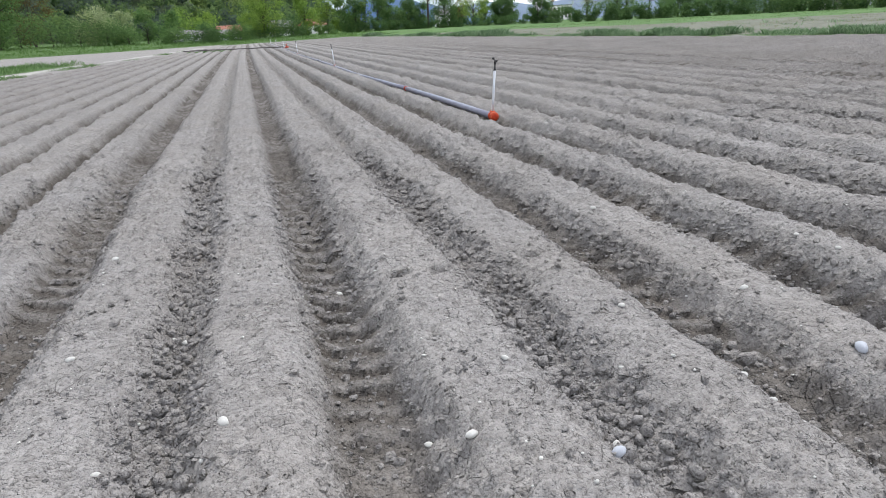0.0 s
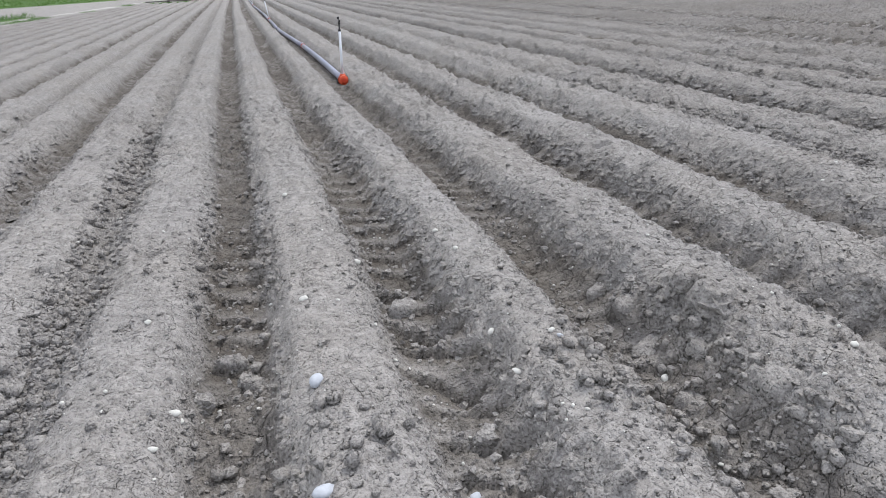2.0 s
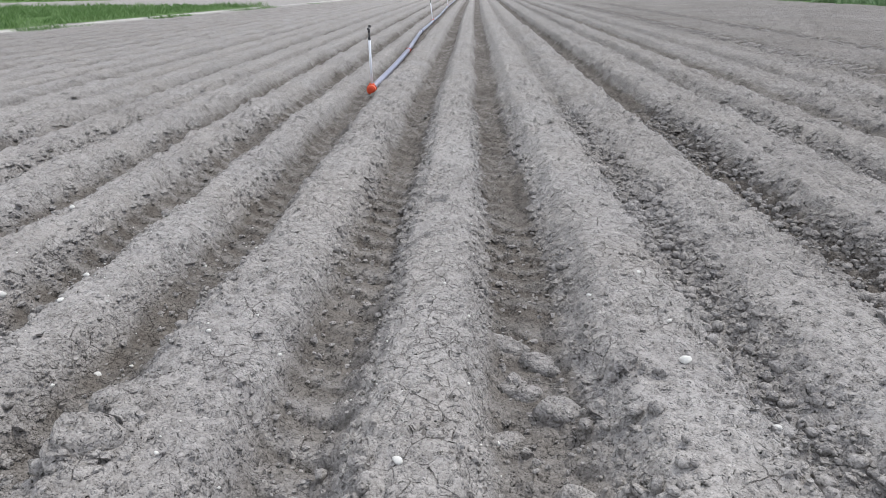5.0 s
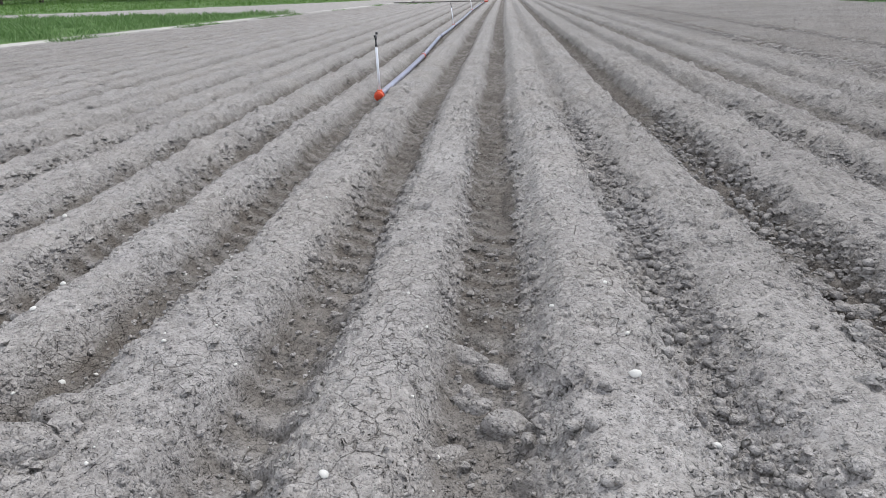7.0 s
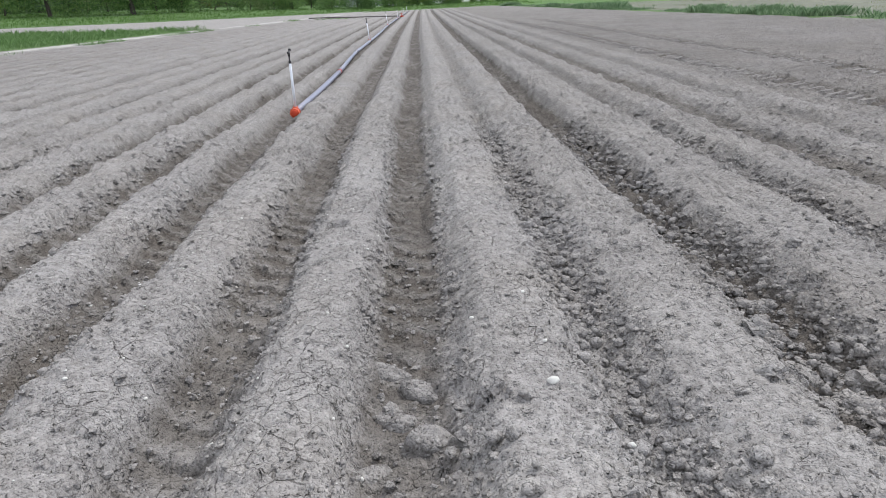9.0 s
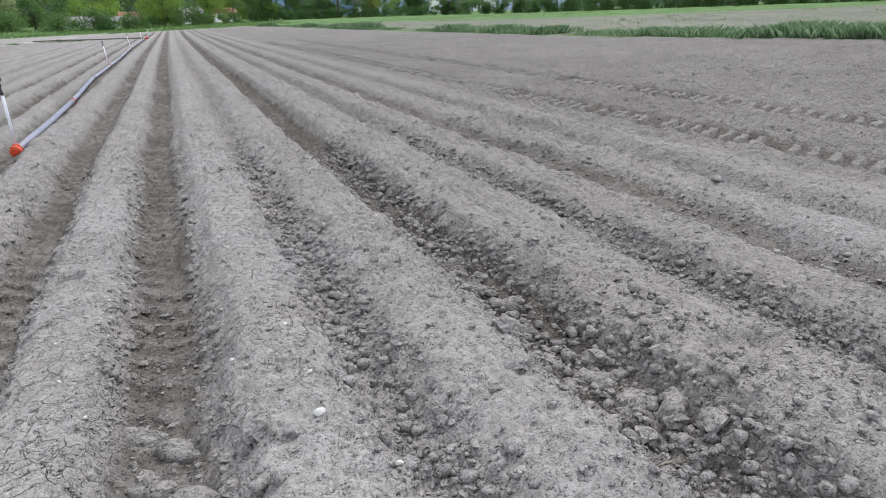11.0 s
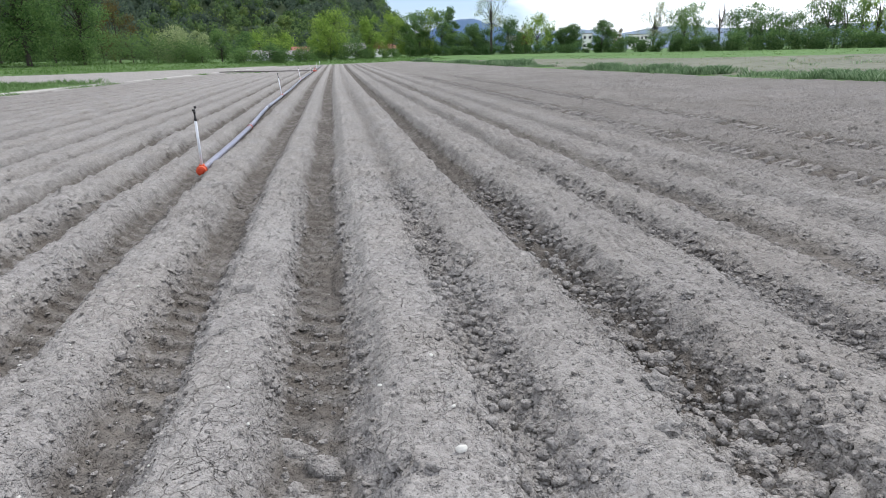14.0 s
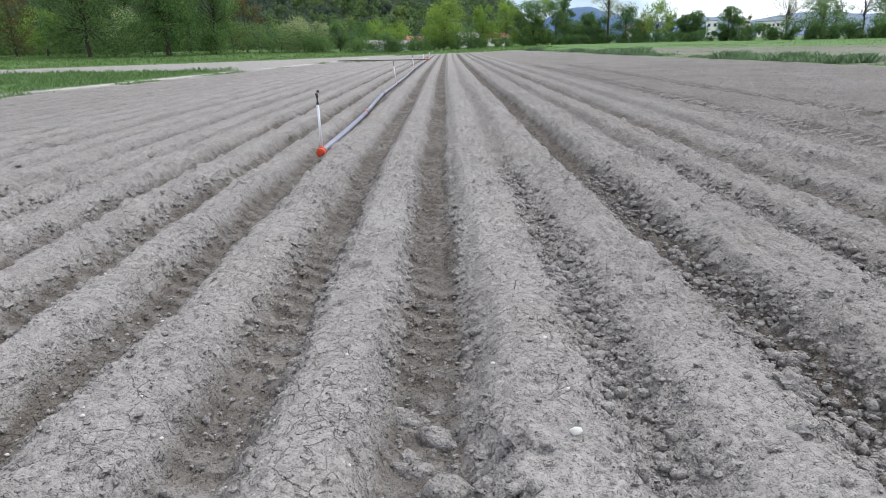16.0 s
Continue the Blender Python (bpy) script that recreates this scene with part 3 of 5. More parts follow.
def scattered(name, xs, ys, sizes, level, rng, mat, label, flat=0.7, sink=0.25):
    """Many small lumps in one mesh, each with its own shape and turn."""
    v, f = ball(level)
    n = len(xs)
    sh = v[None] * (1 + (0.75 if level < 1 else 0.55) * (rng.random((n, len(v), 1)) - 0.5)) + (0.12 if level < 1 else 0.10) * rng.normal(0, 1, (n, len(v), 3))
    axes = 0.75 + 0.5 * rng.random((n, 1, 3))
    axes[..., 2] *= flat
    sh = sh * axes * sizes[:, None, None]
    a = rng.random(n) * 6.283
    ca, sa = np.cos(a)[:, None], np.sin(a)[:, None]
    px = sh[..., 0] * ca - sh[..., 1] * sa + xs[:, None]
    py = sh[..., 0] * sa + sh[..., 1] * ca + ys[:, None]
    z0 = land(xs, ys) + field(xs, ys)[0] + sizes * (flat - sink)
    co = np.stack([px, py, sh[..., 2] + z0[:, None]], -1).reshape(-1, 3)
    faces = (f[None] + (np.arange(n) * len(v))[:, None, None]).reshape(-1, 3)
    ob = mesh_object(name, co, faces, mat, smooth=level > 0)
    return tagged(ob, label, "pebbles" if name == "gravel" else "soil clods", kind="stuff")


rng = np.random.default_rng(4)


def picked(count, x0, x1, y0, y1, power, floors=False):
    x = rng.uniform(x0, x1, count)
    y = y0 + (y1 - y0) * rng.random(count) ** power
    share = field(x, y)[2]
    keep = rng.random(count) < (np.clip((share - 0.4) * 2, 0, 1) if floors else share)
    return x[keep], y[keep]


def grains(name, count, x0, x1, y0, y1, power, small, large, label):
    """Fine angular crumbs half sunk in the crust, in one mesh."""
    x = rng.uniform(x0, x1, count)
    y = y0 + (y1 - y0) * rng.random(count) ** power
    loose = field(x, y)[2]
    loose = np.where(x > 10.6, np.minimum(loose, 0.14), loose)
    share = 0.16 + 0.42 * step(-0.35, 0.45, vnoise(x * 1.7, y * 1.3, 71) + 0.5 * vnoise(x * 5, y * 4, 72)) + 1.1 * loose
    in_track = np.minimum(np.abs(x + drift(y) - 11.05), np.abs(x + drift(y) - 12.6)) < 0.26
    keep = rng.random(count) < share * (1 - 0.75 * in_track) * (1 - 0.8 * field(x, y)[1] * (x < 10.6))
    x, y, loose = x[keep], y[keep], loose[keep]
    n = len(x)
    r = (1 + 0.9 * np.clip(loose - 0.1, 0, 1)) * (small + (large - small) * rng.random(n) ** 2.2)
    a = rng.random(n)[:, None] * 6.283 + np.arange(5)[None] * 1.2566 + rng.normal(0, 0.2, (n, 5))
    rr = r[:, None] * rng.uniform(0.7, 1.3, (n, 5))
    gx_, gy_ = x[:, None] + 1.3 * rr * np.cos(a), y[:, None] + 1.3 * rr * np.sin(a)
    z0 = land(x, y) + field(x, y)[0]
    gz_ = np.repeat(z0[:, None], 5, 1) - 0.4 * r[:, None] + r[:, None] * rng.uniform(-0.15, 0.15, (n, 5))
    ring = np.stack([gx_, gy_, gz_], -1)
    k = np.arange(5)
    top = np.stack([x + 0.3 * r * rng.normal(0, 1, n), y + 0.3 * r * rng.normal(0, 1, n), z0 + r * rng.uniform(0.3, 0.65, n)], -1)
    co = np.concatenate([ring, top[:, None]], 1).reshape(-1, 3)
    tri = np.stack([k, (k + 1) % 5, np.full(5, 5)], -1)
    faces = (tri[None] + (np.arange(n) * 6)[:, None, None]).reshape(-1, 3)
    ob = mesh_object(name, co, faces, SOIL)
    # crumbs take over most of the field's damp and painted shade
    grain_damp_shade = np.repeat(0.7 * field(x, y)[1], 6).astype(np.float32)
    ob.data.attributes.new("damp_shade", "FLOAT", "POINT").data.foreach_set("value", grain_damp_shade)
    return tagged(ob, label, "soil crumbs", kind="stuff")


grains("crumbs", 34000, -0.6, 9.2, 1.9, 4.4, 0.9, 0.004, 0.013, "fine angular crumbs of dry grey soil on the ridges")
grains("crumbs", 32000, -1.2, 9.8, 4.1, 8.5, 1.1, 0.009, 0.026, "fine angular crumbs of dry grey soil on the ridges")
xs, ys = picked(27000, -1.2, 9.4, 1.9, 4.8, 1.1)
scattered("clods", xs, ys, 0.005 + 0.005 * rng.random(len(xs)) + 0.013 * rng.random(len(xs)) ** 5, 0, rng, CLOD, "crumbs of dry grey soil lying loose on the ridges")
xs, ys = picked(40000, -1.4, 9.6, 1.9, 8.0, 1.2, True)
scattered("clods", xs, ys, 0.009 + 0.022 * rng.random(len(xs)) ** 2.5, 1, rng, CLOD, "lumps of dry soil filling the narrow furrows", 0.8, 0.3)
grains("crumbs", 28000, -6.0, 19.0, 8.0, 30.0, 1.3, 0.010, 0.030, "crumbs of dry soil over the farther ridges and seedbed")
grains("crumbs", 24000, 9.5, 18.0, 4.0, 13.0, 1.1, 0.007, 0.020, "crumbs of dry soil over the level seedbed")


def lug_prints(cx, pitch, lead):
    """Slanted, crumbling pads of soil left standing between the lugs of a tractor tyre."""
    q = np.random.default_rng(int(cx * 10))
    nu, nv = 8, 5
    a, b = np.meshgrid(np.linspace(-1, 1, nu), np.linspace(-1, 1, nv))
    grid = np.arange(nu * nv).reshape(nv, nu)
    quad = np.stack([grid[:-1, :-1], grid[:-1, 1:], grid[1:, 1:], grid[1:, :-1]], -1).reshape(-1, 4)
    co, fa = [], []
    for k in range(int(34 / pitch)):
        if q.random() < 0.08:
            continue
        yc = 3.0 + pitch * k + q.normal(0, 0.015)
        wide_, reach = pitch * q.uniform(0.30, 0.38), q.uniform(0.17, 0.22)
        ex = a * reach + q.normal(0, 0.008, a.shape)
        ey = b * wide_ + ex * lead + 0.05 * (a ** 2) * lead + q.normal(0, 0.007, a.shape)
        wx, wy = cx + ex + q.normal(0, 0.01) - drift(yc), yc + ey
        top = np.clip(1.5 * (1 - b ** 4) * (1 - 0.8 * a ** 4), 0, 1)
        z = land(wx, wy) - 0.055 + top * q.uniform(0.056, 0.070) + 0.012 * vnoise(wx * 22, wy * 20, 15) * top
        fa.append(quad + nu * nv * len(co))
        co.append(np.stack([wx, wy, z], -1).reshape(-1, 3))
    co = np.concatenate(co)
    ob = mesh_object("tyre_prints", co, np.concatenate(fa), SOIL)
    # pads are darkened less than the shade-painted slots between them
    ob.data.attributes.new("damp_shade", "FLOAT", "POINT").data.foreach_set("value", np.full(len(co), 0.38, np.float32))
    return tagged(ob, "row of tractor tyre lug prints pressed in soil", "tyre track", kind="stuff")


lug_prints(11.05, 0.195, 0.55)
lug_prints(12.60, 0.195, 0.55)

# heaps of rounded lumps pushed aside by the wheels
for hx_, hy_, wx_, wy_, count in ((6.22, 2.55, 0.07, 0.28, 90), (4.15, 2.42, 0.09, 0.14, 80), (7.62, 2.85, 0.12, 0.30, 90), (6.86, 2.5, 0.05, 0.25, 50), (5.42, 2.45, 0.06, 0.16, 40), (7.95, 3.4, 0.08, 0.5, 60), (3.3, 2.35, 0.10, 0.16, 40)):
    xs, ys = hx_ + rng.normal(0, wx_, count), np.maximum(hy_ + rng.normal(0, wy_, count), 2.02)
    scattered("clods", xs, ys, 0.007 + 0.026 * rng.random(count) ** 2.5, 1, rng, CLOD, "heap of rounded soil lumps beside a wheel track", 0.8, 0.2)
xs, ys = rng.uniform(0.2, 6.0, 420), 2.05 + 3.2 * rng.random(420) ** 1.2
scattered("gravel", xs, ys, 0.003 + 0.007 * rng.random(420) ** 3, 1, rng, STONE, "small whitish pebbles sprinkled over the soil", 0.7, 0.1)

# ---- stones ----
def stone(x, y, r, mat, label, tone="pale"):
    bm = bmesh.new()
    r = r * 0.8 if tone == "clod" else r * 0.68
    bmesh.ops.create_icosphere(bm, subdivisions=2, radius=r)
    seed = x * 7.3 + y * 3.1
    for v in bm.verts:
        k = 1 + (0.22 if tone != "clod" else 0.75) * noise.noise(v.co / r * (1.1 if tone != "clod" else 1.5) + Vector((seed, 0, 0)))
        v.co = Vector((v.co.x * k * 1.25, v.co.y * k * 0.9, v.co.z * k * 0.72))
    me = bpy.data.meshes.new("stone")
    bm.to_mesh(me)
    bm.free()
    me.materials.append(mat)
    for p in me.polygons:
        p.use_smooth = tone != "clod"
    ob = new("stone" if tone != "clod" else "soil_clod", me)
    ob.matrix_world = pose(x, y, height(x, y) + r * 0.3, random.uniform(-15, 15), random.uniform(-15, 15), random.uniform(0, 360))
    return tagged(ob, label, "stone" if tone != "clod" else "clod", "stones on the field" if tone != "clod" else "large clods")


PALE_STONES = [(2.90, 2.29, 0.024), (3.92, 2.62, 0.026), (3.55, 3.81, 0.032), (3.26, 3.38, 0.026), (3.93, 2.90, 0.022), (2.78, 2.80, 0.028),
               (2.64, 3.41, 0.022), (2.15, 2.60, 0.02), (1.61, 2.90, 0.02), (1.50, 4.49, 0.026), (4.00, 3.58, 0.02), (6.47, 3.14, 0.026),
               (3.28, 4.86, 0.024), (2.74, 2.60, 0.018), (2.00, 3.19, 0.02), (1.72, 2.76, 0.028), (2.34, 2.45, 0.026), (0.94, 3.14, 0.03),
               (0.73, 4.05, 0.028), (0.30, 3.85, 0.024), (0.24, 5.22, 0.026), (0.56, 3.00, 0.022), (4.10, 2.73, 0.018), (4.44, 2.51, 0.022),
               (3.97, 3.83, 0.018), (5.10, 2.15, 0.018), (4.30, 3.27, 0.022), (6.23, 3.67, 0.017), (6.46, 3.82, 0.015), (6.49, 3.42, 0.013),
               (6.64, 2.81, 0.016), (5.55, 2.62, 0.02), (4.90, 2.20, 0.02), (5.62, 3.75, 0.012), (5.35, 3.5, 0.012), (2.4, 3.0, 0.014)]
for x, y, r in PALE_STONES:
    stone(x, y, r, STONE, "smooth pale pebble lying on dry soil")
for x, y, r in [(3.246, 2.735, 0.038), (3.21, 2.20, 0.038), (5.35, 2.43, 0.026), (3.62, 2.20, 0.026), (4.12, 2.70, 0.016), (2.12, 2.54, 0.03)]:
    stone(x, y, r, STONE_BLUE, "bluish-white rounded stone lying on dry soil")
for x, y, r in [(6.27, 3.12, 0.055), (7.59, 4.62, 0.055), (7.67, 2.63, 0.06), (7.60, 2.75, 0.055), (7.46, 2.72, 0.05), (7.19, 3.10, 0.05), (6.17, 3.00, 0.045),
                (7.85, 4.2, 0.05), (7.35, 3.5, 0.05), (7.6, 3.2, 0.06), (7.75, 3.0, 0.045), (4.75, 2.7, 0.06), (4.65, 2.55, 0.055), (5.9, 3.25, 0.05),
                (7.27, 3.38, 0.06), (9.6, 4.7, 0.05), (7.4, 5.2, 0.045), (5.3, 2.25, 0.05), (3.0, 3.1, 0.05), (3.75, 2.45, 0.05), (2.85, 2.95, 0.05)]:
    stone(x, y, r, CLOD, "large grey lump of dry soil beside a furrow", "clod")


def slab(x, y, w, d, t, yaw, tilt):
    """A broken plate of dried mud, pressed by a tyre."""
    q = random.Random(int(x * 977 + y * 131))
    bm = bmesh.new()
    n, w, d = 14, w * 1.1, d * 1.1
    out = [q.uniform(0.62, 1.22) for _ in range(n)]
    out = [(out[k - 1] + 2 * out[k] + out[(k + 1) % n]) / 4 for k in range(n)]
    rings = []
    for share, level in ((1.06, -1.9), (1.0, -0.1), (0.86, 0.65), (0.5, 0.95)):
        ring = []
        for k in range(n):
            a = 6.28319 * k / n
            r = share * out[k] * (1 + 0.07 * q.uniform(-1, 1))
            ring.append(bm.verts.new((w / 2 * r * math.cos(a), d / 2 * r * math.sin(a), t * (level + 0.45 * q.uniform(-1, 1)))))
        rings.append(ring)
    mid = bm.verts.new((0, 0, t * 1.0))
    for r0, r1 in zip(rings, rings[1:]):
        for k in range(n):
            e = (k + 1) % n
            bm.faces.new((r0[k], r0[e], r1[e], r1[k]))
    for k in range(n):
        bm.faces.new((rings[-1][k], rings[-1][(k + 1) % n], mid))
    for face in bm.faces:
        face.smooth = True
    me = bpy.data.meshes.new("soil_slab")
    bm.to_mesh(me)
    bm.free()
    me.materials.append(CLOD)
    ob = new("soil_slab", me)
    ob.matrix_world = pose(x, y, height(x, y) + t * 0.35, tilt * 1.8, tilt * 1.3, yaw)
    return tagged(ob, "broken plate of dried mud in a wheel track", "clod", "mud plates")


for x, y, w, d, t, yaw, tilt in [(4.55, 2.95, 0.17, 0.11, 0.022, 30, -9), (4.50, 2.70, 0.18, 0.12, 0.022, 20, -8), (4.62, 2.20, 0.16, 0.12, 0.022, 45, -7), (4.52, 3.15, 0.14, 0.09, 0.02, 35, -8), (4.72, 2.78, 0.20, 0.13, 0.025, 25, 8), (4.70, 2.62, 0.21, 0.12, 0.03, 32, 10), (4.58, 2.50, 0.15, 0.10, 0.02, 40, 5), (4.78, 2.42, 0.16, 0.11, 0.025, 10, -6),
                                 (4.45, 2.36, 0.16, 0.12, 0.02, 60, 5), (4.86, 2.28, 0.13, 0.1, 0.025, 0, 8), (5.88, 3.50, 0.22, 0.08, 0.02, -20, 6), (6.02, 3.36, 0.2, 0.09, 0.02, -30, 5),
                                 (5.92, 3.20, 0.18, 0.08, 0.02, -22, -6), (6.06, 3.05, 0.16, 0.10, 0.025, -10, 6), (5.86, 2.92, 0.14, 0.09, 0.02, 30, 4), (7.42, 3.30, 0.16, 0.10, 0.025, -35, 8),
                                 (7.52, 3.12, 0.18, 0.11, 0.03, -40, -8), (7.58, 2.92, 0.17, 0.12, 0.03, -20, 9), (7.66, 2.80, 0.14, 0.1, 0.03, 15, 6), (7.40, 2.86, 0.15, 0.11, 0.025, 50, 7),
                                 (7.46, 3.62, 0.16, 0.07, 0.02, -35, 5), (7.52, 3.86, 0.17, 0.07, 0.02, -38, 5), (7.44, 4.10, 0.15, 0.07, 0.02, -30, 5), (5.90, 2.50, 0.15, 0.09, 0.02, 12, 4),
                                 (6.05, 2.62, 0.13, 0.09, 0.02, -12, 5), (3.70, 3.42, 0.16, 0.11, 0.02, 30, 5), (3.05, 3.02, 0.15, 0.08, 0.02, -25, 5), (2.95, 3.22, 0.14, 0.07, 0.02, -20, 5)]:
    slab(x, y, w, d, t, yaw, tilt)


def dry_stalk(x, y, size, yaw):
    """A dead, branched weed lying on the soil."""
    q = random.Random(int(x * 331 + y * 71))
    ob = thing("dry_stalk", pose(x, y, height(x, y) + 0.008, 0, 0, yaw), "dry straw-coloured dead weed lying on soil", "straw", "dead weeds")
    part("stem", tube([(0, 0, 0.004), (size * 0.5, size * 0.06, 0.012), (size, 0, 0.006)], [0.003, 0.0025, 0.0015], 5), STRAW, ob)
    for k in range(4):
        f = 0.3 + 0.17 * k
        e = q.uniform(0.2, 0.4) * size * (1 if k % 2 else -1)
        part("twig", tube([(size * f, 0, 0.01), (size * (f + 0.2), e, 0.014)], [0.002, 0.001], 4), STRAW, ob)
    return ob


for x, y, size, yaw in [(5.98, 2.42, 0.13, 120), (6.08, 2.36, 0.10, 200), (5.85, 2.18, 0.10, 20), (7.4, 2.6, 0.1, -10)]:
    dry_stalk(x, y, size, yaw)


# ---- irrigation pipe and risers ----
PIPE_R = 0.044


def pipe_line(y):
    """Where the pipe lies along its furrow."""
    return float(np.interp(y, (9.76, 12.5, 14.9, 17.7, 20.6, 23.3, 25.8, 30.6, 41.8, 57.0, 90.0), (4.365, 4.35, 4.31, 4.20, 4.10, 4.11, 4.09, 4.08, 3.90, 3.88, 3.85)))


RISERS = [9.76, 25.6, 41.6, 57.4, 73.2, 89.0]


def pipe_z(x, y):
    return float(land(np.array([x]), np.array([y]))[0]) + 0.012


def pipe_section(y0, y1, first=False):
    m = (y0 + y1) / 2
    base = Vector((float(pipe_line(y0)), y0, pipe_z(float(pipe_line(y0)), y0)))
    ob = thing("irrigation_pipe", Matrix.Translation(base), "grey plastic irrigation pipe lying in a furrow" if not first else "end length of grey irrigation pipe with orange cap", "pipe", "irrigation pipes")
    pts = []
    for k in range(7):
        y = y0 + (y1 - y0) * k / 6
        pts.append(Vector((float(pipe_line(y)), y, pipe_z(float(pipe_line(y)), y))) - base)
    part("tube", tube(pts, PIPE_R, 12), PIPE, ob)
    d = (pts[-1] - pts[-2]).normalized()
    part("coupling", tube([pts[-1] - d * 0.10, pts[-1] - d * 0.08, pts[-1] - d * 0.02, pts[-1] + d * 0.02], [PIPE_R * 1.04, PIPE_R * 1.16, PIPE_R * 1.16, PIPE_R * 1.04], 12), ORANGE_DARK if first else GREYMETAL, ob, "dark orange coupling ring" if first else "")
    part("latch", box(0.03, 0.09, 0.02, pts[-1] + Vector((0, -0.04, PIPE_R * 1.35)), 0.004), GREYMETAL, ob, "metal coupling latch", False)
    if first:
        e = (pts[1] - pts[0]).normalized()
        cap = part("end_cap", tube([pts[0] + e * 0.10, pts[0] + e * 0.06, pts[0] - e * 0.02, pts[0] - e * 0.05, pts[0] - e * 0.055], [PIPE_R * 1.15, PIPE_R * 1.38, PIPE_R * 1.38, PIPE_R * 1.36, PIPE_R * 1.28], 18), ORANGE, ob, "orange plastic end cap", False)
        part("cap_face", tube([pts[0] - e * 0.052, pts[0] - e * 0.066, pts[0] - e * 0.067], [PIPE_R * 1.02, PIPE_R * 0.98, PIPE_R * 0.6], 16), ORANGE_DARK, cap)
        part("clamp_ring", tube([pts[0] + e * 0.012, pts[0] + e * 0.028], PIPE_R * 1.55, 18), ORANGE_DARK, cap, "", False)
    return ob


def riser(y, lean_x, lean_y, k):
    x = float(pipe_line(y))
    z = pipe_z(x, y)
    ob = thing("sprinkler_riser", pose(x, y + 0.05, z, lean_y, lean_x, 0), "white sprinkler riser with black nozzle standing on the pipe", "sprinkler", "sprinkler risers")
    part("saddle", tube([(0, 0, -0.045), (0, 0, 0.03), (0, 0, 0.075)], [0.045, 0.045, 0.032], 12), ORANGE, ob, "orange pipe saddle")
    part("pole", tube([(0, 0, 0.0), (0, 0, 0.635)], 0.0165, 12), RISER, ob)
    part("nozzle_stem", tube([(0, 0, 0.625), (0, 0, 0.655), (0, 0, 0.66), (0, 0, 0.72)], [0.017, 0.017, 0.010, 0.009], 10), BLACK, ob)
    head = part("sprinkler_head", tube([(0, 0, 0.71), (0, 0, 0.725), (0, 0, 0.75), (0, 0, 0.765)], [0.010, 0.015, 0.014, 0.009], 10), BLACK, ob)
    part("swing_arm", box(0.012, 0.15, 0.014, (0, 0, 0.768), 0.003), BLACK, head, "", False)
    part("deflector", box(0.03, 0.014, 0.03, (0, 0.075, 0.777), 0.004), BLACK, head, "", False)
    part("nozzle", tube([(0, -0.02, 0.745), (0, -0.08, 0.782)], [0.011, 0.008], 8), BLACK, head)
    return ob


pipe_ends = [9.76 + 5.28 * k for k in range(17)]
for k, (a, b) in enumerate(zip(pipe_ends, pipe_ends[1:])):
    pipe_section(a, b, k == 0)
for k, y in enumerate(RISERS):
    riser(y, (1.0, -6.0, -7.0, -3.0, 2.0, -3.0)[k], (9.0, 2.0, 1.0, 0.0, 1.0, 0.0)[k], k)

# cross pipe at the head of the field, with its valve
main = thing("supply_pipe", pose(0.0, 61.5, height(0.0, 61.5) + 0.13), "dark supply pipe laid across the ridges", "pipe")
part("tube", tube([(-4.4, 2.5, 0.0), (-2.5, 1.6, 0.03), (0, 0.3, 0.02), (2.3, -1.2, 0.05), (3.95, -2.6, 0.06)], 0.045, 10), PIPE_DARK, main)
part("coupling", tube([(-2.6, 1.65, 0.03), (-2.4, 1.55, 0.03)], 0.085, 10), PIPE_DARK, main)
valve = thing("pipe_valve", pose(4.17, 58.8, height(4.17, 58.8) + 0.12), "orange valve where the supply pipe meets the line", "valve")
part("body", tube([(-0.16, 0, 0), (-0.07, 0, 0.0), (0.07, 0, 0), (0.16, 0, 0)], [0.04, 0.055, 0.055, 0.04], 12), ORANGE_DARK, valve)
part("stem", tube([(0, 0, 0.05), (0, 0, 0.2)], 0.02, 8), ORANGE_DARK, valve)
part("hand_wheel", tube([(0, 0, 0.19), (0, 0, 0.22)], 0.08, 12), ORANGE_DARK, valve)


# ---- grass ----
def tufts(name, xs, ys, hs, per, width, mat, rng, label, spread=0.16):
    n = len(xs) * per
    bx = np.repeat(xs, per) + rng.normal(0, spread, n)
    by = np.repeat(ys, per) + rng.normal(0, spread, n)
    h = np.repeat(hs, per) * rng.uniform(0.3, 1.15, n)
    a = rng.uniform(0, 6.283, n)
    lean = h * rng.uniform(0.05, 0.95, n)
    dx, dy = np.cos(a), np.sin(a)
    w = width * rng.uniform(0.6, 1.3, n)
    z = land(bx, by) - 0.02
    b = a + rng.uniform(0.6, 2.4, n)
    wx, wy = np.cos(b) * w, np.sin(b) * w
    p0 = np.stack([bx - wx, by - wy, z], 1)
    p1 = np.stack([bx + wx, by + wy, z], 1)
    p2 = np.stack([bx + wx * 0.7 + dx * lean * 0.35, by + wy * 0.7 + dy * lean * 0.35, z + h * 0.62], 1)
    p3 = np.stack([bx + dx * lean, by + dy * lean, z + h], 1)
    co = np.stack([p0, p1, p2, p3], 1).reshape(-1, 3)
    return tagged(mesh_object(name, co, np.arange(n * 4).reshape(-1, 4), mat), label, "grass", kind="stuff")


def along(n, y0, y1, power=1.6):
    return y0 + (y1 - y0) * rng.random(n) ** power


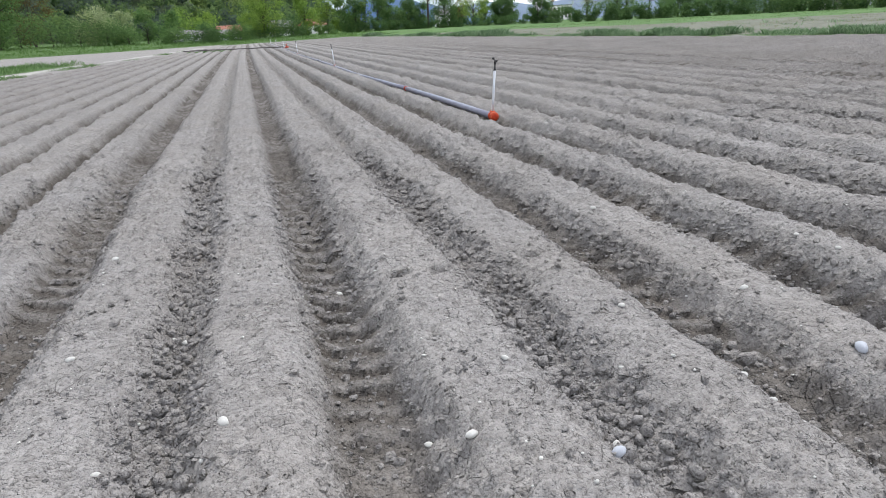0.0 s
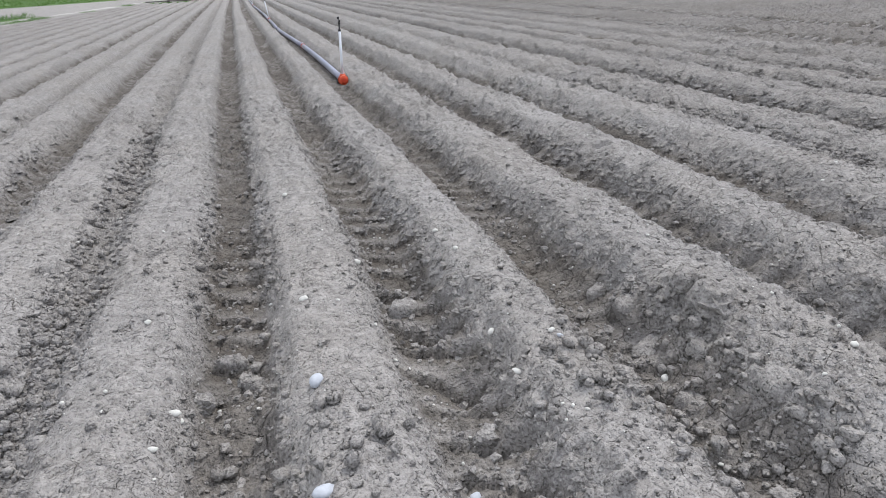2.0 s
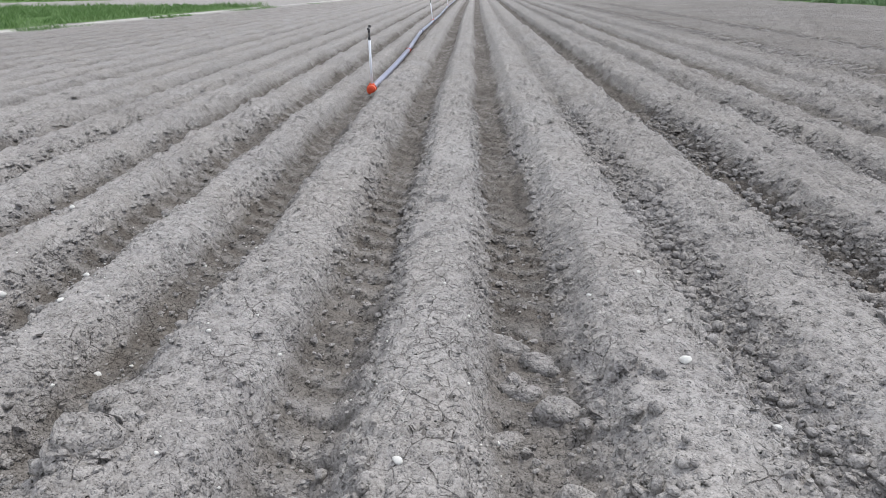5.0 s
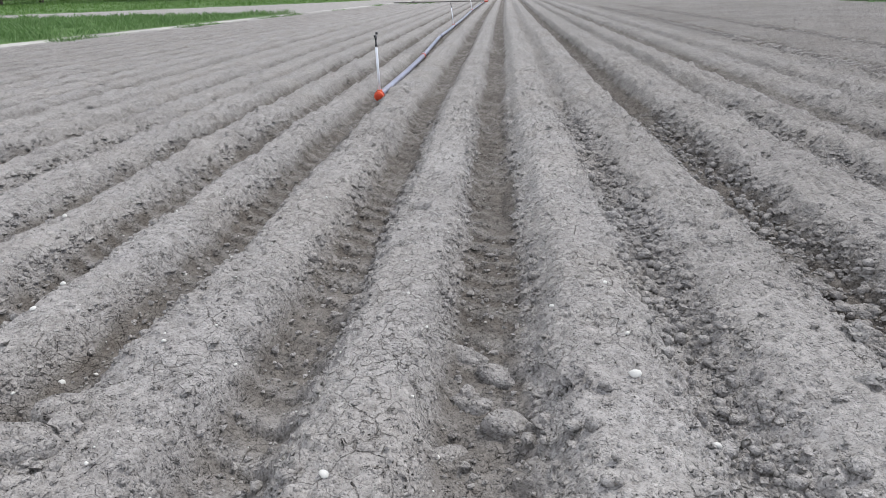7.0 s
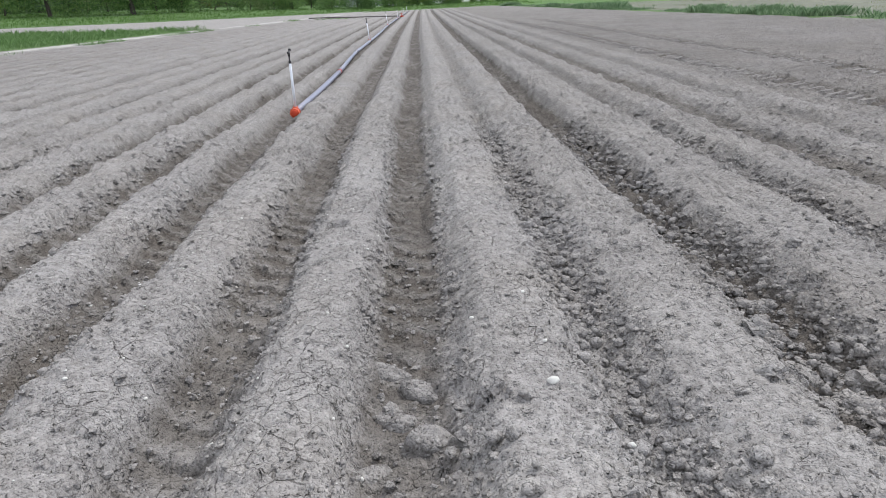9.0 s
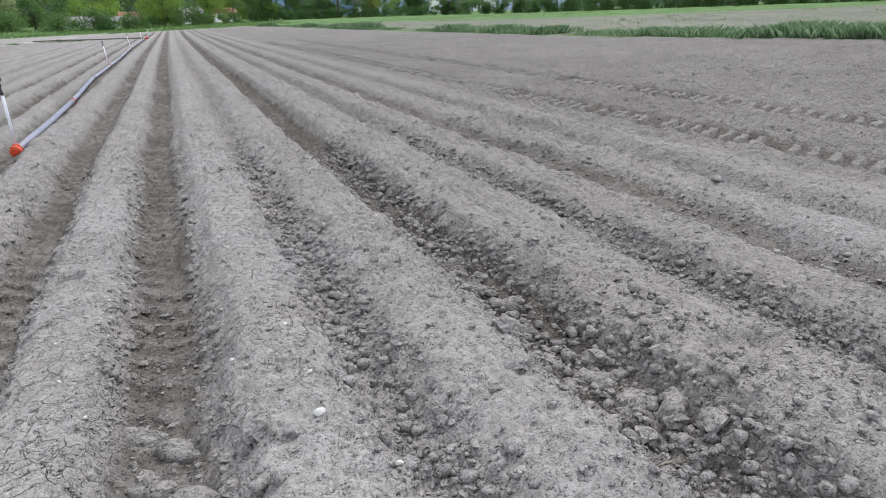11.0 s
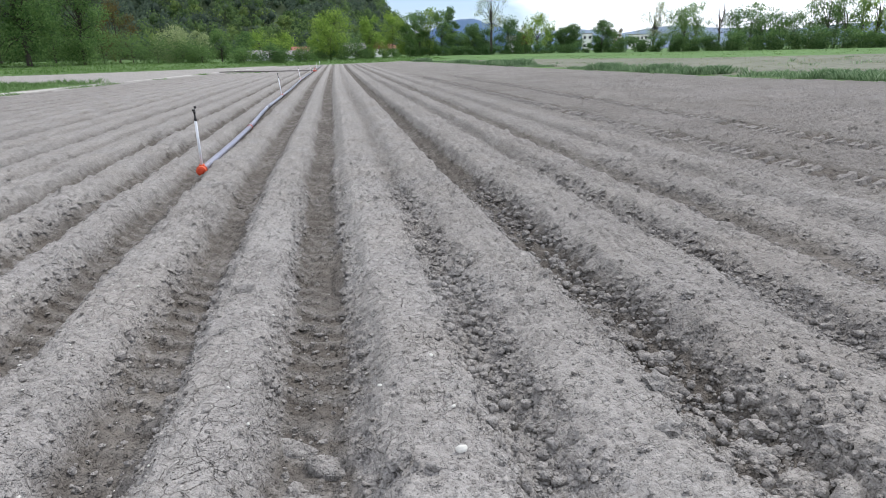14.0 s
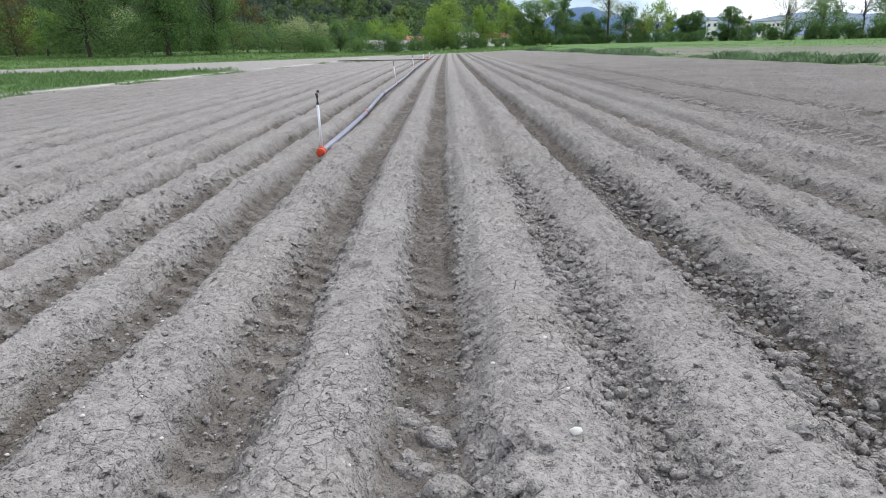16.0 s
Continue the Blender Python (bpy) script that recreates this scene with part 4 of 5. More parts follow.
# strip of tall grass along the field's edge
y = along(2600, 4, 96)
clump = 0.7 * vnoise(y * 0.4, y * 0 + 3, 71) + 0.5 * vnoise(y * 1.5, y * 0 + 8, 75)
keep = clump + rng.random(len(y)) * 0.7 > 0.34
y = y[keep]
x = edge_x(y) + 0.9 + rng.normal(0, 0.42, len(y))
tufts("grass_strip", x, y, 0.17 + 0.3 * np.clip(clump[keep], -0.3, 1) + 0.1 * rng.random(len(y)) ** 2, 52, 0.0045, BLADES, rng, "tall green grass strip along the edge of the field")
# weeds over the stubble
n = 8000
x, y = rng.uniform(17.5, 75, n), along(n, 5, 92, 1.3)
keep = (x > edge_x(y) + 1.6) & (y < green_y(x)) & (vnoise(x * 0.35, y * 0.35, 72) > -0.15)
x, y = x[keep], y[keep]
tufts("weeds", x, y, 0.04 + 0.08 * rng.random(len(x)) ** 2, 8, 0.018, BLADES_DRY, rng, "pale green weeds scattered over stubble", 0.3)
n = 700
x, y = rng.uniform(17.5, 75, n), along(n, 5, 92, 1.3)
keep = (x > edge_x(y) + 1.6) & (y < green_y(x)) & (vnoise(x * 0.2, y * 0.2, 73) > 0.1)
x, y = x[keep], y[keep]
tufts("weeds", x, y, 0.10 + 0.2 * rng.random(len(x)) ** 2, 20, 0.012, BLADES, rng, "dark green weed tufts over stubble", 0.2)
# young crop
n = 2200
x, y = rng.uniform(24, 150, n), rng.uniform(15, 110, n)
keep = (y >= green_y(x) + 0.5) & (x > edge_x(y) + 2)
x, y = x[keep], y[keep]
tufts("young_crop", x, y, 0.07 + 0.06 * rng.random(len(x)), 8, 0.045, BLADES_CROP, rng, "young bright green cereal crop", 0.6)
# grass beside the gravel track
n = 2600
x, y = rng.uniform(-36, -9, n), along(n, 14, 60, 1.2)
keep = (x < track_x(y) - 1.1) & (y < 51)
x, y = x[keep], y[keep]
tufts("grass", x, y, 0.16 + 0.22 * rng.random(len(x)) ** 2, 34, 0.007, BLADES_LUSH, rng, "long green grass beside the gravel track", 0.3)
n = 420
y = along(n, 14, 80, 1.1)
keep = vnoise(y * 0.35, y * 0, 74) > 0.0
y = y[keep]
x = track_x(y) + 0.75 + rng.normal(0, 0.3, len(y))
tufts("grass", x, y, 0.08 + 0.14 * rng.random(len(y)), 18, 0.010, BLADES_LUSH, rng, "grass tufts along the track's verge", 0.18)
n = 60
x = rng.uniform(-4.6, -1.0, n)
y = 66.5 - 0.45 * x + rng.normal(0, 0.35, n)
tufts("weeds", x, y, 0.06 + 0.14 * rng.random(n), 12, 0.03, BLADES_LUSH, rng, "weeds growing behind the supply pipe", 0.25)
# meadow at the end of the field
n = 6500
x, y = rng.uniform(-85, 60, n), rng.uniform(50, 150, n)
keep = np.where(x > track_x(y), y > FIELD_END + 0.5, y > np.minimum(116, 45 + (x + 48) * 1.5) + 0.5) & (x < 24)
x, y = x[keep], y[keep]
tufts("meadow_grass", x, y, 0.15 + 0.25 * rng.random(len(x)) ** 2, 7, 0.06, BLADES_CROP, rng, "bright meadow grass at the end of the field", 0.7)


# ---- trees ----
def spot(az, d):
    a = radians(az)
    x, y = 6.08 + d * math.sin(a), 1.28 + d * math.cos(a)
    return x, y, float(land(np.array([x]), np.array([y]))[0])


def leaves(centres, radii, count, size, rng, droop=0.0):
    k = rng.integers(0, len(centres), count)
    d = rng.normal(0, 1, (count, 3))
    d /= np.linalg.norm(d, axis=1)[:, None]
    p = centres[k] + d * radii[k][:, None] * (rng.random(count) ** 0.45)[:, None] * (1, 1, 0.8)
    p[:, 2] -= droop * rng.random(count) * radii[k]
    u = rng.normal(0, 1, (count, 3))
    u /= np.linalg.norm(u, axis=1)[:, None]
    v = np.cross(u, rng.normal(0, 1, (count, 3)))
    v /= np.linalg.norm(v, axis=1)[:, None] + 1e-9
    s = size * 0.85 * rng.uniform(0.5, 1.3, (count, 1))
    co = np.stack([p - u * s, p - v * s * 0.6, p + u * s * 0.9, p + v * s * 0.7], 1).reshape(-1, 3)
    return co, np.arange(count * 4).reshape(-1, 4)


def limb(bm, a, b, r0, r1, sides=6, bend=0.12, rng=None):
    a, b = Vector(a), Vector(b)
    mid = (a + b) / 2 + Vector(rng.normal(0, 1, 3)) * (b - a).length * bend * 0.5
    rings = []
    for p, r in ((a, r0), (mid, (r0 + r1) / 2), (b, r1)):
        d = (b - a).normalized()
        up = Vector((0, 0, 1)) if abs(d.z) < 0.9 else Vector((1, 0, 0))
        e = d.cross(up).normalized()
        f = e.cross(d)
        rings.append([bm.verts.new(p + r * (e * math.cos(t) + f * math.sin(t))) for t in (6.28319 * q / sides for q in range(sides))])
    for q0, q1 in zip(rings, rings[1:]):
        for q in range(sides):
            bm.faces.new((q0[q], q0[(q + 1) % sides], q1[(q + 1) % sides], q1[q]))


def tree(az, d, h, w, mat, label, leafs=900, low=0.2, clumps=26, size=0.0, sparse=False, name="tree", lean=0.0, trunk=0.0, category="tree", shape=1.0):
    """A trunk with limbs that run to clumps of leaves; low: where the crown begins, as a share of the height."""
    rng = np.random.default_rng(int(abs(az) * 97 + d * 13 + h * 7))
    x, y, z = spot(az, d)
    ob = thing(name, pose(x, y, z - 0.05, 0, 0, rng.uniform(0, 360)), label, category)
    t = rng.random(clumps)
    zc = h * (low + (0.97 - low) * (rng.permutation(clumps) + 0.5) / clumps)
    f = (zc / h - low) / (1 - low)
    env = w / 2 * np.sqrt(np.clip(1 - (2 * f - 0.85) ** 2 / 1.5, 0.05, 1)) ** shape
    a = rng.uniform(0, 6.283, clumps)
    r = env * np.sqrt(rng.random(clumps)) * 0.85
    cen = np.stack([r * np.cos(a) + lean * zc, r * np.sin(a), zc], 1)
    rad = w * (0.13 + 0.10 * rng.random(clumps)) * (0.8 if sparse else 1.15)
    size = (size or max(0.12, d * 0.0021)) * 0.56
    leafs = int(leafs * (3.5 if not sparse else 2.6))
    co, fa = leaves(cen, rad, leafs, size, rng)
    co[:, 2] = np.maximum(co[:, 2], 0.05)
    r0 = trunk or h * 0.018
    bm = bmesh.new()
    top = Vector((lean * h * 0.6, 0, h * 0.62))
    limb(bm, (0, 0, 0), (lean * h * 0.25, 0, h * max(low, 0.22)), r0 * 1.25, r0 * 0.8, 8, 0.05, rng)
    limb(bm, (lean * h * 0.25, 0, h * max(low, 0.22)), top, r0 * 0.8, r0 * 0.4, 7, 0.08, rng)
    fork = [Vector((lean * h * 0.25, 0, h * max(low, 0.22))), top]
    for c in cen:
        b = Vector(c)
        s = min(max((b.z / h - 0.25) * 0.9, 0.0), 1.0)
        limb(bm, fork[0].lerp(fork[1], s * 0.8), b, r0 * 0.32, r0 * 0.07, 5, 0.25, rng)
        if sparse:
            for _ in range(4):
                e = b + Vector(rng.normal(0, 1, 3)) * w * 0.11 + Vector((0, 0, w * 0.06))
                limb(bm, b, e, r0 * 0.08, r0 * 0.025, 4, 0.2, rng)
    part("trunk", bm, BARK, ob, "", True)
    crown = mesh_object("crown", co, fa, mat, ob)
    return ob


def px16(px):
    return -0.69 + math.degrees(math.atan((px - 784) / 1203))


def px12(px):
    return 22.8 + math.degrees(math.atan((px - 784) / 1203))


# big riverside trees by the meadow
tree(px16(160), 138, 22, 17, LEAF, "tall broad tree in full leaf on the meadow", 5600, 0.03, 70, 0.44, trunk=0.3)
tree(px16(300), 133, 22, 14, LEAF, "tall tree with a leaning dark trunk and hanging leaves", 5200, 0.07, 64, 0.42, lean=-0.05, trunk=0.38)
tree(px16(385), 140, 22, 10.5, LEAF, "slim tall tree in leaf on the meadow", 3600, 0.03, 50, 0.42, trunk=0.24)
tree(px16(30), 165, 11.5, 11, LEAF_RUSSET, "round tree with brownish young leaves", 1700, 0.1, 30)
tree(px16(85), 155, 8.5, 8.5, LEAF_SPRING, "small fruit tree with fresh green leaves", 1000, 0.25, 22)
tree(px16(-50), 150, 20, 17, LEAF, "tall broad tree in full leaf", 3600, 0.06, 50, 0.44)
tree(px16(-130), 140, 19, 16, LEAF, "tall broad tree in full leaf", 3200, 0.06, 46, 0.44)
tree(px16(225), 165, 9.5, 9, LEAF_SILVER, "small tree with whitish young leaves", 1000, 0.15, 22)
tree(px16(258), 160, 8.0, 9, LEAF, "small orchard tree on the meadow", 1000, 0.2, 22)
tree(px16(340), 165, 9.5, 12, LEAF, "bushy tree behind the meadow", 1300, 0.05, 26)
tree(px16(440), 160, 12.5, 9, LEAF_RUSSET, "slim tree with brownish young leaves", 1200, 0.1, 26)
for px, d, h, w, m in [(415, 146, 6.0, 12, LEAF), (460, 146, 5.4, 12, LEAF), (500, 146, 4.2, 10, LEAF), (540, 146, 3.8, 10, LEAF), (572, 146, 3.0, 7, LEAF),
                       (640, 138, 2.6, 7, LEAF), (683, 136, 3.2, 7, LEAF_DARK), (702, 138, 2.2, 5, LEAF_DARK), (830, 145, 3.5, 8, LEAF_DARK), (745, 142, 2.8, 6, LEAF)]:
    tree(px16(px), d, h, w, m, "low dense bush at the meadow's edge", 800, 0.02, 22, name="bush", category="bush", trunk=0.08)
tree(px16(530), 150, 6.8, 8, LEAF_SILVER, "willow with silvery young leaves", 1300, 0.08, 26)
tree(px16(573), 155, 6.5, 5, LEAF_SILVER, "pale willow with silvery leaves", 900, 0.1, 20)
tree(px16(604), 158, 6.6, 6, LEAF, "round green tree before the wooded hill", 900, 0.1, 20)
tree(px16(640), 162, 6.5, 6.5, LEAF, "round green tree before the wooded hill", 900, 0.1, 20)
tree(px16(668), 228, 8.6, 13, LEAF_SPRING, "low wide tree with yellow-green leaves", 1000, 0.1, 24)
tree(px16(705), 232, 8.2, 11, LEAF_SPRING, "low wide tree with yellow-green leaves", 800, 0.1, 22)
tree(px16(788), 150, 10.2, 9.6, LEAF_SPRING, "large round tree with yellow-green spring leaves", 2600, 0.1, 40, trunk=0.14)
tree(px16(766), 158, 5.6, 5.0, LEAF_SPRING, "round yellow-green tree beside a larger one", 900, 0.1, 20)
tree(px16(856), 150, 8.6, 6.4, LEAF_SPRING, "upright tree with fresh green leaves", 1500, 0.06, 28)
for px, h, w, m, lab in [(897, 9.6, 6.5, LEAF_SPRING, "tall multi-stemmed tree with spring leaves"), (928, 9.4, 5.5, LEAF, "tall tree in the row by the meadow"),
                         (945, 9.2, 5.5, LEAF, "tall tree in the row by the meadow"), (962, 10.0, 6.0, LEAF_SPRING, "tall multi-stemmed tree with spring leaves"),
                         (985, 9.4, 5.5, LEAF, "tall tree in the row by the meadow"), (1000, 10.6, 4.2, LEAF_DARK, "slender dark tall tree with an open top")]:
    tree(px16(px), 150 + (px * 7 % 9), h, w, m, lab, 1300, 0.05, 28, trunk=0.12)
for px, d, h, w, m in [(1018, 150, 4.5, 6, LEAF), (1040, 152, 6.3, 5, LEAF_DARK), (1062, 156, 5.4, 6, LEAF_DARK), (1107, 150, 7.4, 7, LEAF_DARK), (1135, 160, 4.5, 5, LEAF_DARK), (1212, 152, 5.2, 4.6, LEAF_DARK), (1232, 150, 5.8, 4.6, LEAF_DARK)]:
    tree(px16(px), d, h, w, m, "dense dark green tree in the hedgerow", 1500, 0.03, 28)
tree(px16(1076), 148, 14.0, 8.5, LEAF_SILVER, "tall thinly leaved tree with an open crown", 800, 0.38, 30, 0.28, sparse=True, trunk=0.24)
tree(px16(1162), 150, 8.0, 6.8, LEAF_SPRING, "open yellow-green tree in the hedgerow", 1100, 0.2, 26, trunk=0.13)
tree(px16(1140), 156, 6.0, 5, LEAF_RUSSET, "thinly leaved young tree", 260, 0.2, 20, sparse=True)
tree(px16(1187), 158, 5.5, 4, LEAF_DARK, "dense dark green tree in the hedgerow", 700, 0.03, 20)
tree(px16(1287), 140, 6.0, 5.6, LEAF_DARK, "rounded dark green tree standing alone", 1800, 0.03, 30)
tree(px16(1320), 165, 5.2, 4, LEAF_RUSSET, "thinly leaved young tree", 200, 0.2, 18, sparse=True)
tree(px16(1390), 138, 9.6, 9.0, LEAF_SILVER, "wide open tree with a few young leaves", 900, 0.28, 34, 0.24, sparse=True, trunk=0.2)
tree(px16(1452), 136, 8.0, 8, LEAF, "bushy tree above the hedge", 1800, 0.03, 30)
tree(px16(1475), 140, 9.0, 6, LEAF, "thinly leaved tree above the hedge", 700, 0.15, 26, sparse=True)
tree(px12(955), 135, 9.6, 6, LEAF_RUSSET, "nearly bare tree above the hedge", 130, 0.3, 26, 0.2, sparse=True, trunk=0.16)
for px, h, w, m, n in [(985, 7.2, 7, LEAF_DARK, 1300), (1003, 8.2, 5, LEAF, 900), (1022, 6.6, 6, LEAF_DARK, 1000), (1048, 6.2, 6, LEAF_DARK, 1000), (1070, 6.0, 5, LEAF, 800),
                       (1088, 7.6, 6, LEAF, 700), (1114, 9.2, 6.6, LEAF_DARK, 1700), (1140, 8.8, 6, LEAF, 800), (1163, 10, 5, LEAF_SPRING, 900), (1185, 10.5, 4, LEAF_SPRING, 700),
                       (1205, 9.5, 5, LEAF_SPRING, 900), (1222, 7, 5, LEAF_DARK, 700), (1252, 10, 4, LEAF, 600), (1268, 9.4, 4, LEAF_SPRING, 600), (1290, 6.5, 5, LEAF, 700)]:
    tree(px12(px), 128 + (px * 5 % 11), h, w, m, "leafy tree above the hedge" if m is not LEAF_DARK else "dark green tree above the hedge", n, 0.03, 26)
tree(px12(1237), 122, 3.6, 5, LEAF_BLOSSOM, "shrub covered with white blossom", 1000, 0.02, 22, name="bush", category="bush", trunk=0.08)
for px, h in [(1128, 11), (1215, 12), (1320, 10.5), (1331, 10), (1345, 8), (1420, 6), (1513, 8), (1530, 7)]:
    tree(px12(px), 134 + (px % 7), h, 4, LEAF_RUSSET, "nearly bare slender tree above the hedge", 120, 0.25, 20, 0.2, sparse=True, trunk=0.12)
for px, h, w in [(1350, 3.5, 8), (1385, 3.0, 8), (1440, 3.4, 9), (1545, 4.2, 10), (1590, 4.5, 9), (1640, 5, 9)]:
    tree(px12(px), 124, h, w, LEAF, "scrubby bush on the hedge bank", 900, 0.02, 22, name="bush", category="bush", trunk=0.08)


def hedge(pts, h, mat, label, n):
    """One run of hedge: a dense band of leaves."""
    rng = np.random.default_rng(n)
    cen, rad = [], []
    for (x0, y0), (x1, y1) in zip(pts, pts[1:]):
        k = int(math.hypot(x1 - x0, y1 - y0) / 0.9)
        for q in range(k):
            t = q / k
            x, y = x0 + (x1 - x0) * t, y0 + (y1 - y0) * t
            z = float(land(np.array([x]), np.array([y]))[0])
            hh = h * rng.uniform(0.6, 1.15)
            for zz in (0.25, 0.7):
                cen.append((x + rng.normal(0, 0.7), y + rng.normal(0, 0.7), z + hh * zz))
                rad.append(hh * 0.42)
    co, fa = leaves(np.array(cen), np.array(rad), int(n * 1.8), 0.17, rng)
    return tagged(mesh_object("hedge", co, fa, mat), label, "hedge", kind="stuff")


hedge([spot(px16(1320), 136)[:2], spot(px12(900), 130)[:2], spot(px12(1150), 122)[:2], spot(px12(1400), 118)[:2], spot(px12(1800), 112)[:2]], 3.2, LEAF_DARK, "long dense dark green hedge", 30000)
hedge([spot(px16(985), 146)[:2], spot(px16(1120), 146)[:2], spot(px16(1240), 142)[:2], spot(px16(1320), 138)[:2]], 2.0, LEAF_DARK, "low dark scrub below the trees", 6500)
hedge([spot(px16(745), 150)[:2], spot(px16(870), 150)[:2], spot(px16(990), 150)[:2]], 2.2, LEAF, "green scrub below the trees", 5000)
hedge([spot(px16(-180), 168)[:2], spot(px16(120), 170)[:2], spot(px16(430), 166)[:2]], 5.4, LEAF, "leafy scrub behind the orchard trees", 11000)

# ---- wooded hill ----
def hill_height(x, y):
    d = np.hypot(x - 6, y - 1.3)
    az = np.degrees(np.arctan2(x - 6, y - 1.3))
    body = step(290, 700, d) * (1 - 0.5 * step(760, 1100, d))
    side = step(8.9, -6.5, az) * step(-95, -70, az)
    return 210 * body * side * (1 + 0.18 * vnoise(x * 0.012, y * 0.012, 81)) + 6 * vnoise(x * 0.03, y * 0.03, 82) * body * side - 1.5


ha, hd = np.meshgrid(np.radians(np.linspace(-98, 11, 175)), np.linspace(270, 1100, 90))
hx, hy = 6 + hd * np.sin(ha), 1.3 + hd * np.cos(ha)
hz = hill_height(hx, hy)
ii = np.arange(hx.size).reshape(hx.shape)
hq = np.stack([ii[:-1, :-1], ii[:-1, 1:], ii[1:, 1:], ii[1:, :-1]], -1).reshape(-1, 4)
hill = mesh_object("hill", np.stack([hx.ravel(), hy.ravel(), hz.ravel()], 1), hq, HILLSOIL, smooth=True)
tagged(hill, "steep hill under dense mixed wood", "hill", kind="structure")


def woods(count, seed, mat, pick, crown, label):
    """Rounded, knobbly crowns with loose sprays of leaves round them, dense over the near slope."""
    rng = np.random.default_rng(seed)
    a = np.radians(rng.uniform(-40, 10.0, count))
    d = 290 + 270 * rng.random(count)
    x, y = 6 + d * np.sin(a), 1.3 + d * np.cos(a)
    z = hill_height(x, y)
    kind = vnoise(x * 0.02, y * 0.02, 91) + 0.7 * rng.normal(0, 1, count)
    keep = pick(kind) & ((z > -1.0) & (a < radians(9.3)))
    x, y, z = x[keep], y[keep], z[keep]
    r = crown * rng.uniform(0.6, 1.4, len(x))
    v, f = ball(-1)
    n = len(x)
    sh = 0.72 * v[None] * (1 + 0.4 * (rng.random((n, len(v), 1)) - 0.5)) * r[:, None, None] * np.array([0.8, 0.8, 0.95])
    cen = np.stack([x, y, z + r * 1.2], 1)
    co1 = (sh + cen[:, None]).reshape(-1, 3)
    f1 = (f[None] + (np.arange(n) * len(v))[:, None, None]).reshape(-1, 3)
    per = 72
    k = np.repeat(np.arange(n), per)
    u = rng.normal(0, 1, (n * per, 3))
    u /= np.linalg.norm(u, axis=1)[:, None]
    u[:, 2] = np.abs(u[:, 2]) * 1.35 - 0.35
    p = cen[k] + u * r[k][:, None] * rng.uniform(0.62, 1.1, (n * per, 1))
    nrm = u + rng.normal(0, 0.35, (n * per, 3))
    nrm /= np.linalg.norm(nrm, axis=1)[:, None]
    e1 = np.cross(nrm, rng.normal(0, 1, (n * per, 3)))
    e1 /= np.linalg.norm(e1, axis=1)[:, None]
    e2 = np.cross(nrm, e1)
    q = rng.uniform(0.55, 1.25, (n * per, 1)) * crown * 0.19
    co2 = np.stack([p - e1 * q, p + e1 * q * 0.8 - e2 * q * 0.5, p + e2 * q], 1).reshape(-1, 3)
    f2 = np.arange(n * per * 3).reshape(-1, 3) + len(co1)
    ob = mesh_object("woods", np.concatenate([co1, co2]), np.concatenate([f1, f2]), mat, smooth=True)
    return tagged(ob, label, "forest", kind="stuff")


woods(4200, 5, LEAF_FIR, lambda k: k < 0.2, 3.4, "dark conifers and bare trees on the hill")
woods(4200, 6, LEAF_WOOD, lambda k: (k >= 0.2) & (k < 1.0), 3.8, "green broadleaf trees on the hill")
woods(4200, 7, LEAF_WOODLIGHT, lambda k: k >= 1.0, 3.8, "fresh yellow-green trees on the hill")


# ---- far hills ----
def far_range(name, az0, az1, d, heights, label):
    n = 80
    az = np.radians(np.linspace(az0, az1, n))
    t = np.linspace(0, 1, n)
    top = np.interp(t, np.linspace(0, 1, len(heights)), heights) * (1 + 0.05 * vnoise(t * 30, t * 0, 95))
    rows = []
    for k, (f, q) in enumerate(((0.0, -5.0), (0.35, 0.55), (0.7, 0.88), (1.0, 1.0), (1.4, 0.3), (1.7, -0.2))):
        dd = d + 500 * f
        rows.append(np.stack([6 + dd * np.sin(az), dd * np.cos(az), np.maximum(top * q, -5) if q > 0 else np.full(n, q)], 1))
    co = np.concatenate(rows)
    ii = np.arange(len(co)).reshape(len(rows), n)
    f = np.stack([ii[:-1, :-1], ii[:-1, 1:], ii[1:, 1:], ii[1:, :-1]], -1).reshape(-1, 4)
    # the farther range gets the paler painted haze
    return tagged(mesh_object(name, co, f, FARHILL_HAZED if d < 2300 else FARHILL_PALE_HAZED, smooth=True), label, "hill", kind="structure")


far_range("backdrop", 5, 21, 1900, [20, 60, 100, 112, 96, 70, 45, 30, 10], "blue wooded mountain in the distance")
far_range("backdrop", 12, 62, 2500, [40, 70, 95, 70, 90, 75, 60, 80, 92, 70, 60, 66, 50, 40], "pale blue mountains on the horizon")


